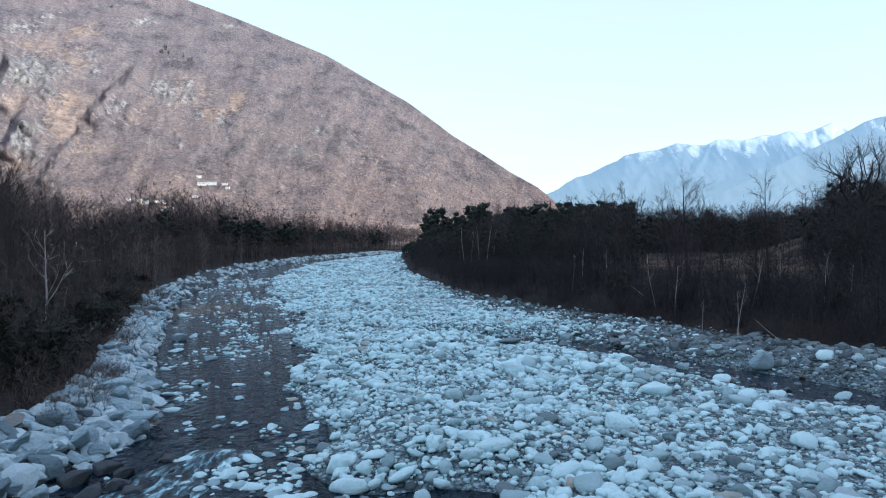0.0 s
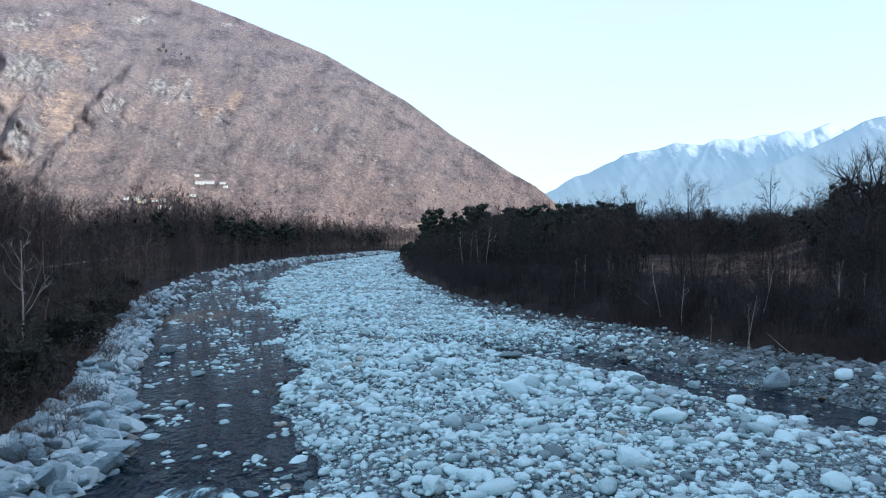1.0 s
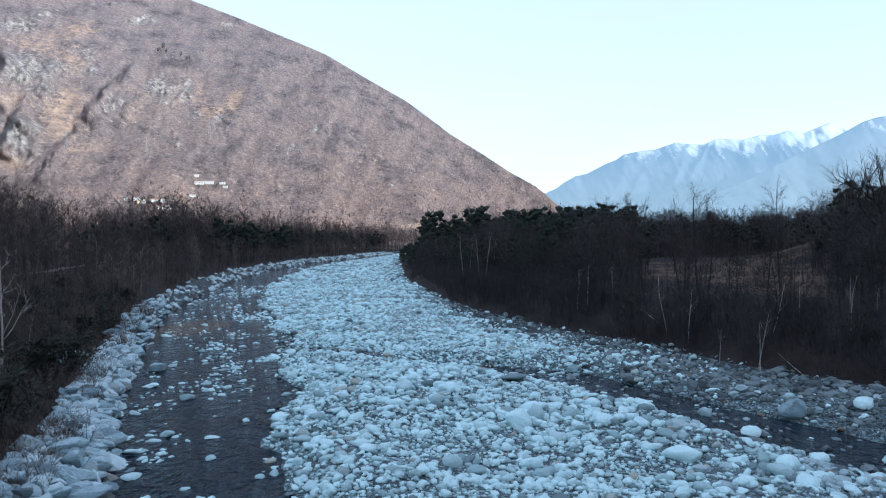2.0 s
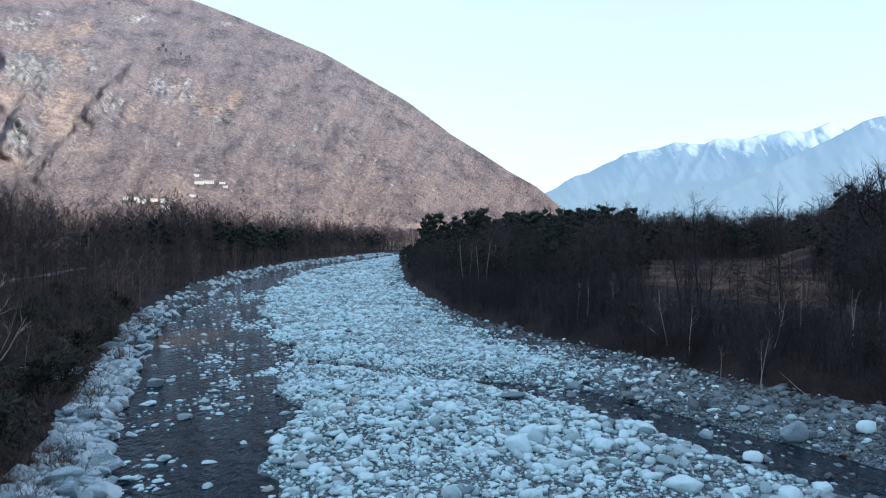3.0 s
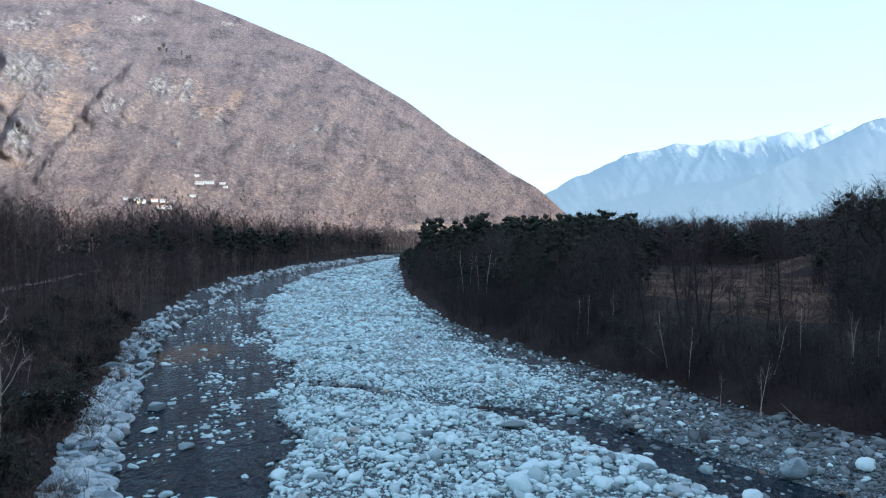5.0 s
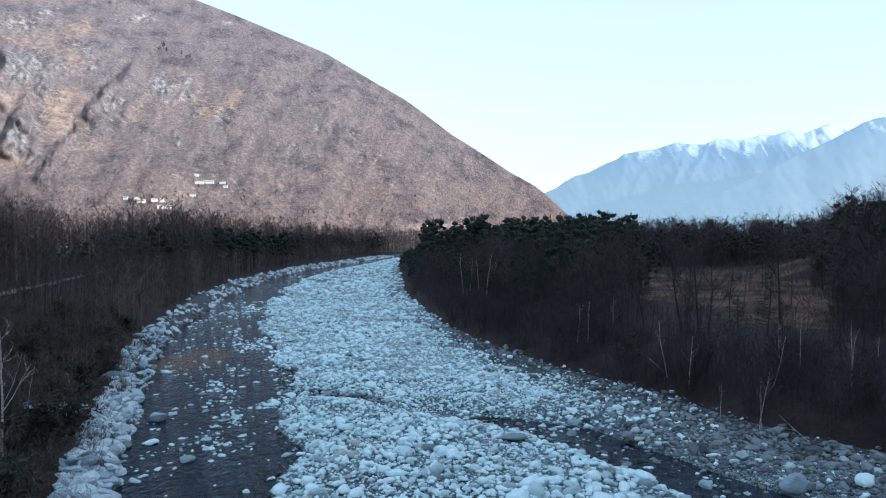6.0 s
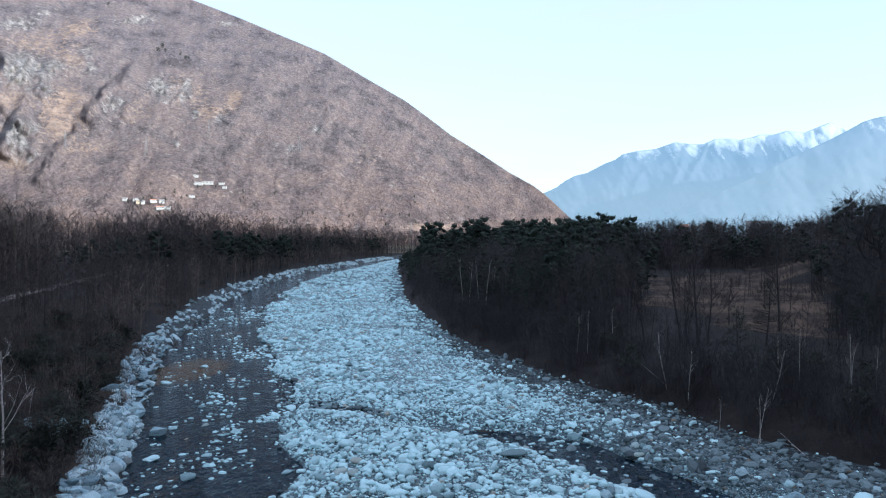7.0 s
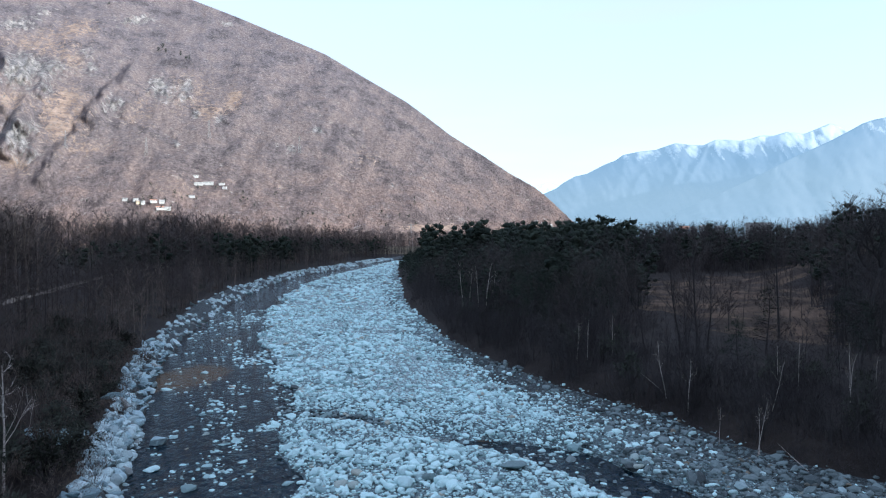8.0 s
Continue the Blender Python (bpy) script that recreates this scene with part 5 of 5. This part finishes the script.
woods("bend_pines", FAR_PINE, M_NEEDLE, band(rng, 520, 230, 600, 1.0, 85, 1), 14, 23, "dark pines crowding the inside of the river bend", 4, 1.0, 45.0)
woods("bend_pines", FAR_PINE, M_NEEDLE, [p for p in band(rng, 130, 150, 250, 10, 60, 1) if not in_clearing(p)], 9, 16, "dark pines inside the bend", 47, 1.0, 30.0)
woods("right_woods", FAR_BARE, M_SHADED_BRUSH, [p for p in band(rng, 330, 140, 560, 6, 90, 1) if not in_clearing(p)], 12, 19, "dark leafless woodland inside the bend", 5, 1.0, 35.0)
bend_top = [(rng.uniform(-12, 92), rng.uniform(305, 392)) for _ in range(190)]
woods("bend_pines", FAR_PINE, M_NEEDLE, [p for p in bend_top if p[0] > bank_right(p[1]) + 14], 17, 28.5, "tall round-topped dark pines above the bend", 41)
left_belt = [(c * y, y) for c, y in ((rng.uniform(-0.34, -0.215), rng.uniform(270, 400)) for _ in range(60))]
left_belt += [(c * y, y) for c, y in ((rng.uniform(-0.11, -0.03), rng.uniform(560, 700)) for _ in range(40))]
woods("left_pines", FAR_PINE, M_NEEDLE, [p for p in left_belt if p[0] < veg_left(p[1]) - 6], 16, 22, "dark pines in groups along the outer bank", 42)
far_right = [(rng.uniform(60, 420), rng.uniform(255, 620)) for _ in range(760)]
far_right = [p for p in far_right if not in_clearing(p)]
woods("right_woods", FAR_BARE, M_SHADED_BRUSH, far_right, 13, 21, "leafless woodland beyond the clearing", 6)
woods("right_pines", FAR_PINE, M_NEEDLE, [p for p in far_right[::6]], 13, 20, "dark pines beyond the clearing", 7)
back_row = [(c * y, y) for c, y in ((rng.uniform(0.3, 0.62), rng.uniform(298, 400)) for _ in range(520))]
woods("back_thicket", THICKET, M_SHADED_BRUSH, back_row[::2], 12, 17, "dark thicket behind the clearing", 31, 1.0)
woods("back_woods", FAR_BARE, M_TWIG, back_row[1::2], 15, 21, "leafless trees behind the clearing", 32)
woods("back_pines", FAR_PINE, M_NEEDLE, back_row[::5], 12, 18, "dark pines behind the clearing", 33)
tussocks = [(c * y, y) for c, y in ((rng.uniform(0.33, 0.56), rng.uniform(92, 260)) for _ in range(620))]
woods("tussocks", THICKET, M_TWIG, tussocks[::2], 0.4, 1.1, "dry yellow grass tussocks of the meadow", 35, 2.2)
meadow_trees = [(c * y, y) for c, y in ((rng.uniform(0.34, 0.53), rng.uniform(120, 290)) for _ in range(58))]
woods("meadow_trees", FAR_BARE, M_TWIG, meadow_trees, 6, 13, "small leafless trees scattered over the meadow", 34)
rise = [(rng.uniform(88, 240), rng.uniform(130, 300)) for _ in range(480)]
rise = [p for p in rise if not in_clearing(p)]
woods("rise_woods", FAR_BARE, M_TWIG, rise, 13, 20, "dark leafless woodland on the rise", 8)
woods("rise_pines", FAR_PINE, M_NEEDLE, rise[::5], 11, 17, "dark pines on the rise", 9)


def open_ground(p):
    """The clearing on the right bank."""
    return in_clearing(p) or 0.6 < p[0] / p[1] < 0.9 and 84 < p[1] < 120


near_right = [p for p in band(rng, 1500, 48, 260, 1.0, 42, 1) if not open_ground(p) and not in_clearing(p)]
woods("right_thicket", THICKET, M_SHADED_BRUSH, near_right, 1.6, 4.5, "tangled leafless undergrowth on the bank", 21)
woods("right_thicket", FAR_BARE, M_SHADED_BRUSH, near_right[::4], 5, 9, "young leafless trees of the bank wood", 22)
woods("bank_thicket", THICKET, M_SHADED_BRUSH, band(rng, 420, 44, 130, -0.3, 6, 1, 1.3), 0.7, 2.0, "dark brambles along the edge of the gravel", 36, 1.5)
woods("bank_thicket", THICKET, M_TWIG, band(rng, 160, 44, 130, -0.6, 3, 1, 1.3), 0.4, 1.1, "dead reddish stalks along the edge of the gravel", 37, 1.8)
woods("clearing_edge", FAR_BARE, M_SHADED_BRUSH, [(c * y, y) for c, y in ((rng.uniform(0.555, 0.74), rng.uniform(92, 230)) for _ in range(190))], 8, 14, "dark leafless trees along the near edge of the meadow", 38)
woods("clearing_edge", THICKET, M_SHADED_BRUSH, [(c * y, y) for c, y in ((rng.uniform(0.54, 0.74), rng.uniform(90, 260)) for _ in range(200))], 3, 7, "dark brushwood beside the meadow", 45)
woods("clearing_edge", FAR_PINE, M_NEEDLE, [(c * y, y) for c, y in ((rng.uniform(0.545, 0.72), rng.uniform(160, 260)) for _ in range(30))], 8, 14, "dark pines beside the meadow", 46)
woods("meadow_bushes", THICKET, M_SHADED_BRUSH, [(c * y, y) for c, y in ((rng.uniform(0.32, 0.53), rng.uniform(100, 285)) for _ in range(90))], 1.4, 3.6, "dark leafless bushes scattered over the meadow", 48, 1.4)
woods("clearing_thicket", THICKET, M_SHADED_BRUSH, [(rng.uniform(40, 130), rng.uniform(80, 260)) for _ in range(130)], 1.0, 3.0, "scattered low scrub in the clearing", 23)
near_left = [p for p in band(rng, 1550, 26, 240, 1.5, 75, -1) if not on_track(p)]
woods("left_thicket", THICKET, M_SCRUB, near_left[::2], 1.2, 3.4, "tangled leafless undergrowth behind the bank", 24, 1.3)
woods("left_thicket", THICKET, M_DRY, near_left[1::3], 0.7, 1.8, "pale dry grass and brambles behind the bank", 26, 1.8)
edge_left = band(rng, 620, 22, 110, 0.3, 15, -1, 1.2) + [p for p in band(rng, 480, 30, 110, -2.0, 0.5, -1) if p[0] < water_left(p[1]) - 1.6]
woods("left_thicket", THICKET, M_SCRUB, edge_left[::2], 0.8, 1.6, "low brown brambles along the top of the rock bank", 28, 1.9)
woods("left_bushes", FAR_BUSH, M_LEAF, [p for p in edge_left[::3] if p[0] < veg_left(p[1]) - 1.0], 1.0, 2.6, "dull green low bushes along the top of the rock bank", 29, 1.2)
woods("left_thicket", THICKET, M_DRY, edge_left[1::4], 0.5, 1.2, "pale dry grass along the top of the rock bank", 30, 2.0)
woods("left_bushes", FAR_BUSH, M_LEAF, [p for p in near_left[::9]], 1.6, 4.2, "dull green evergreen undergrowth behind the bank", 27, 1.0)
woods("left_thicket", THICKET, M_RUSSET, band(rng, 300, 40, 130, 4, 45, -1), 3.5, 6.5, "tall russet brushwood behind the bank", 43, 0.9)
woods("bank_stems", FAR_BARE, M_PALE, band(rng, 110, 110, 520, 0.5, 12, -1), 6, 13, "thin pale bare trees along the river bank", 44, 0.7)
woods("left_thicket", FAR_BARE, M_RUSSET, [p for p in near_left[::4] if p[1] > 60], 6, 12, "young leafless trees behind the bank", 25)


def mountain_woods():
    """Small bare crowns all over the sunny slope."""
    r = np.random.RandomState(12)
    n = 34000
    ns, nt, _ = hill_grid.shape
    ci, cj = r.uniform(20, ns - 2, n), (nt * 0.8 - 2) * r.uniform(0, 1, n) ** 1.1
    i, j = ci.astype(int), cj.astype(int)
    p = hill_grid[i, j] + (hill_grid[i + 1, j] - hill_grid[i, j]) * (ci - i)[:, None] + (hill_grid[i, j + 1] - hill_grid[i, j]) * (cj - j)[:, None]
    bald = 2.0 * hill_extra["rock"][i, j] + 1.25 * hill_extra["dry"][i, j]
    # woods in groups, with thinner places between
    group = vnoise(i / 15.0, j / 15.0, 3, 77)
    p = p[bald + 0.22 * r.uniform(-1, 1, n) - 0.12 * group < 0.30]
    n = len(p)
    q = random.Random(5)
    crowns = []
    for _ in range(4):
        v = [(0.33 * math.cos(a) * q.uniform(0.7, 1.2), 0.33 * math.sin(a) * q.uniform(0.7, 1.2), q.uniform(0.2, 0.4)) for a in (0.3, 1.9, 3.5, 5.0)]
        v += [(0.36 * math.cos(a) * q.uniform(0.6, 1.2), 0.36 * math.sin(a) * q.uniform(0.6, 1.2), q.uniform(0.6, 0.85)) for a in (1.0, 2.7, 4.2, 5.9)]
        v.append((q.uniform(-0.1, 0.1), q.uniform(-0.1, 0.1), 1.0))
        f = [x for k in range(4) for x in ((k, (k + 1) % 4, 4 + k), ((k + 1) % 4, 4 + (k + 1) % 4, 4 + k), (4 + k, 4 + (k + 1) % 4, 8))]
        crowns.append((np.array(v), np.array(f)))
    tuft = Sticks()
    for _ in range(3):
        a = q.uniform(0, 6.28)
        t = Vector((math.cos(a) * 0.2, math.sin(a) * 0.2, 1))
        tuft.blade(t * 0.05, t * q.uniform(0.8, 1.1), 0.07, Vector((math.cos(a * 3), math.sin(a * 3), 0)))
    h = r.uniform(3.2, 6.6, n)
    kind = r.randint(0, 6, n)
    m = places(p[:, 0], p[:, 1], p[:, 2] - 0.9, h, r, 0.66, 0.05, 0.1)
    scatter("mountain_woods", crowns + [tuft.arrays()], np.minimum(kind, 4), m, M_HILLTREE, True, "leafless brown forest covering the sunny mountainside", "forest")


mountain_woods()


def slope_point(s, rise):
    """The place on the sunny slope at plan slope s where it stands at that rise."""
    nt = hill_grid.shape[1]
    i = int(np.argmin(np.abs(hill_grid[:, 0, 0] / hill_grid[:, 0, 1] - s)))
    col = hill_grid[i]
    j = int(np.argmin(np.abs((col[:int(nt * 0.78), 2] - 18) / col[:int(nt * 0.78), 1] - rise)))
    return col[j]


def slope_pines():
    r = np.random.RandomState(31)
    pts = [(-0.412, 0.283, 34), (-0.418, 0.279, 30), (-0.408, 0.278, 26), (-0.386, 0.273, 22), (-0.377, 0.268, 22), (-0.372, 0.266, 20), (-0.49, 0.348, 24), (-0.36, 0.078, 15), (-0.395, 0.066, 16), (-0.43, 0.062, 14), (-0.445, 0.05, 14), (-0.335, 0.076, 13), (-0.41, 0.06, 13), (-0.465, 0.052, 14), (-0.385, 0.06, 12)]
    pts += [(r.uniform(-0.48, -0.31), r.uniform(0.045, 0.085), r.uniform(6, 12)) for _ in range(12)]
    pts += [(r.uniform(-0.55, 0.1), r.uniform(0.01, 0.07), r.uniform(9, 15)) for _ in range(60)]
    p = np.array([slope_point(a, b) for a, b, _ in pts])
    h = np.array([c for _, _, c in pts])
    m = places(p[:, 0], p[:, 1] - 4, p[:, 2] - 1, h, r, 1.0, 0.03, 0.1)
    scatter("slope_pines", FAR_PINE, r.randint(0, 4, len(p)), m, M_NEEDLE, False, "few dark conifers on the bare mountainside", "conifers")


slope_pines()


# ---- track, buildings, pylons ----
def track():
    pts = TRACK
    ys = np.linspace(125, 688, 120)
    xs = np.interp(ys, [p[1] for p in pts], [p[0] for p in pts])
    rows = np.stack([np.stack([xs + d, ys, ground_z(xs, ys) + 0.35], 1) for d in (-2.2, 0.0, 2.2)], 1)
    rows[:, 1, 2] += 0.06
    a = (np.arange(119)[:, None] * 3 + np.arange(2)[None]).ravel()
    ob = new("road", mesh_from("road", rows.reshape(-1, 3), np.stack([a, a + 1, a + 4, a + 3], 1), M_TRACK, True))
    tagged(ob, "pale unpaved track through the leafless wood", "track", kind="structure")


track()


def box(bm, x0, x1, y0, y1, z0, z1):
    vs = [bm.verts.new((x, y, z)) for z in (z0, z1) for x, y in ((x0, y0), (x1, y0), (x1, y1), (x0, y1))]
    for f in ((3, 2, 1, 0), (4, 5, 6, 7), (0, 1, 5, 4), (1, 2, 6, 5), (2, 3, 7, 6), (3, 0, 4, 7)):
        bm.faces.new([vs[i] for i in f])


def bm_mesh(name, bm, mat):
    me = bpy.data.meshes.new(name)
    bm.to_mesh(me)
    bm.free()
    me.materials.append(mat)
    return me


def house(x, y, z, w, d, h, turn, wall_mat, roof_mat, flat=False, label="white rendered house on the lower mountainside"):
    e = new("house")
    e.matrix_basis = pose(x, y, z, 0, 0, turn)
    bm = bmesh.new()
    box(bm, -w / 2, w / 2, -d / 2, d / 2, -4, h)
    part("wall", bm_mesh("wall", bm, wall_mat), e)
    bm = bmesh.new()
    if flat:
        box(bm, -w / 2 - 0.3, w / 2 + 0.3, -d / 2 - 0.3, d / 2 + 0.3, h, h + 0.4)
    else:
        o, r = 0.5, d * 0.28
        pr = [bm.verts.new((sx * (w / 2 + o), yy, zz)) for sx in (-1, 1) for yy, zz in ((-d / 2 - o, h), (0, h + r), (d / 2 + o, h))]
        for f in ((0, 3, 4, 1), (1, 4, 5, 2), (0, 1, 2), (3, 5, 4), (0, 2, 5, 3)):
            bm.faces.new([pr[i] for i in f])
    part("roof", bm_mesh("roof", bm, roof_mat), e)
    n = max(2, int(w / 3.2))
    for fl in range(max(1, int(h / 3))):
        for i in range(n):
            bm = bmesh.new()
            cx = -w / 2 + (i + 0.5) * w / n
            box(bm, cx - 0.6, cx + 0.6, -d / 2 - 0.05, -d / 2 + 0.1, 0.9 + fl * 3, 2.3 + fl * 3)
            part("window", bm_mesh("window", bm, M_PANE), e)
    return tagged(e, label, "house", "mountain village")


VILLAGE = [(-0.470, 0.060, 14, 9, 6, 0), (-0.458, 0.056, 12, 9, 6, 0), (-0.447, 0.060, 13, 9, 7, 1), (-0.440, 0.052, 12, 10, 6, 0), (-0.430, 0.055, 14, 9, 6, 2), (-0.421, 0.051, 13, 9, 6, 2), (-0.412, 0.053, 16, 10, 6, 0), (-0.404, 0.049, 14, 9, 6, 0),
           (-0.376, 0.068, 10, 8, 5, 0), (-0.366, 0.090, 16, 9, 6, 3), (-0.356, 0.086, 20, 10, 7, 3), (-0.345, 0.084, 18, 10, 6, 3), (-0.332, 0.080, 18, 9, 5, 3), (-0.322, 0.082, 10, 8, 5, 3)]
for k, (s, rise_k, w, d, h, style) in enumerate(VILLAGE):
    x, y, z = slope_point(s + 0.005 * math.sin(k * 1.7), rise_k + 0.005 * math.sin(k * 2.3))
    house(x, y, z + 3, w * (0.7 + 0.28 * (k % 3)), d * 0.7, h * (0.36 + 0.09 * (k % 4)), (k * 37) % 40 - 20 + math.degrees(math.atan(-s)), M_OCHRE if style == 1 else M_WALL, M_TILE if style == 2 else M_ROOF, style == 3)
# buildings seen over the woods on the plain
for k, (x, y, w, h, style) in enumerate(((268, 745, 9, 23, 2), (277, 742, 6, 22, 0), (291, 748, 8, 24, 0), (309, 752, 5, 23.5, 0), (352, 750, 24, 29, 3))):
    house(x, y, 6, w, 11, h, -18 + k * 5, M_WALL, M_TILE if style == 2 else M_ROOF, style == 3, "pale building standing beyond the riverside wood")


for k, (s, rise_k) in enumerate(((0.140, 0.026), (0.150, 0.023), (0.161, 0.020))):
    x, y, z = slope_point(s, rise_k)
    house(x, y - 6, z - 0.5, 8 + 1.5 * k, 7, 3.6, 25 * k - 30, M_WALL, M_ROOF, False, "pale house at the foot of the mountain")


def pylon(x, y, z, h):
    st = Sticks()
    w = h * 0.07
    top = Vector((0, 0, h))
    for sx, sy in ((-1, -1), (1, -1), (1, 1), (-1, 1)):
        st.stick([Vector((sx * w, sy * w, -1)), top + Vector((sx * w * 0.15, sy * w * 0.15, 0))], [0.35, 0.22], 3)
    for i in range(6):
        k0, k1 = i / 6, (i + 1) / 6
        for sx in (-1, 1):
            st.stick([Vector((sx * w * (1 - 0.85 * k0), -w * (1 - 0.85 * k0), h * k0)), Vector((-sx * w * (1 - 0.85 * k1), -w * (1 - 0.85 * k1), h * k1))], [0.18, 0.18], 3)
    for k in (0.78, 0.92):
        st.stick([Vector((-h * 0.14, 0, h * k)), Vector((h * 0.14, 0, h * k))], [0.25, 0.25], 3)
    ob = new("pylon", st.mesh("pylon", M_STEEL))
    ob.matrix_basis = pose(x, y, z)
    return tagged(ob, "grey steel lattice power pylon on the mountainside", "pylon", "power line")


tops = []
for s, r0, h in ((-0.558, 0.138, 44), (-0.437, 0.128, 46), (-0.345, 0.152, 48), (-0.211, 0.130, 46)):
    x, y, z = slope_point(s, r0)
    pylon(x, y, z, h)
    tops.append(Vector((x, y, z + h * 0.85)))
mast = pylon(-62, 1350, 5, 48)
for a, b in zip(tops, tops[1:]):
    st = Sticks()
    pts = [a.lerp(b, k / 8) - Vector((0, 0, 8 * math.sin(math.pi * k / 8))) for k in range(9)]
    st.stick(pts, [0.14] * 9, 3)
    tagged(new("power_cable", st.mesh("power_cable", M_STEEL)), "thin power cable between two pylons", "cable", "power line")


def far_town():
    r = np.random.RandomState(8)
    ns, nt, _ = alp_grid.shape
    n = 420
    i, j = r.randint(86, 205, n), (r.uniform(0, 1, n) ** 1.8 * nt * 0.15).astype(int)
    p = alp_grid[i, j]
    bm = bmesh.new()
    box(bm, -0.5, 0.5, -0.5, 0.5, -0.3, 0.6)
    bmesh.ops.triangulate(bm, faces=bm.faces[:])
    bm.verts.index_update()
    v, f = np.array([q.co[:] for q in bm.verts]), np.array([[q.index for q in t.verts] for t in bm.faces])
    bm.free()
    m = places(p[:, 0], p[:, 1] - 2, p[:, 2], r.uniform(6, 17, n), r, 0.8, 0.0, 0.5)
    scatter("far_town", [(v, f)], np.zeros(n, int), m, M_WALL, False, "scattered pale houses of a far town", "town")


far_town()
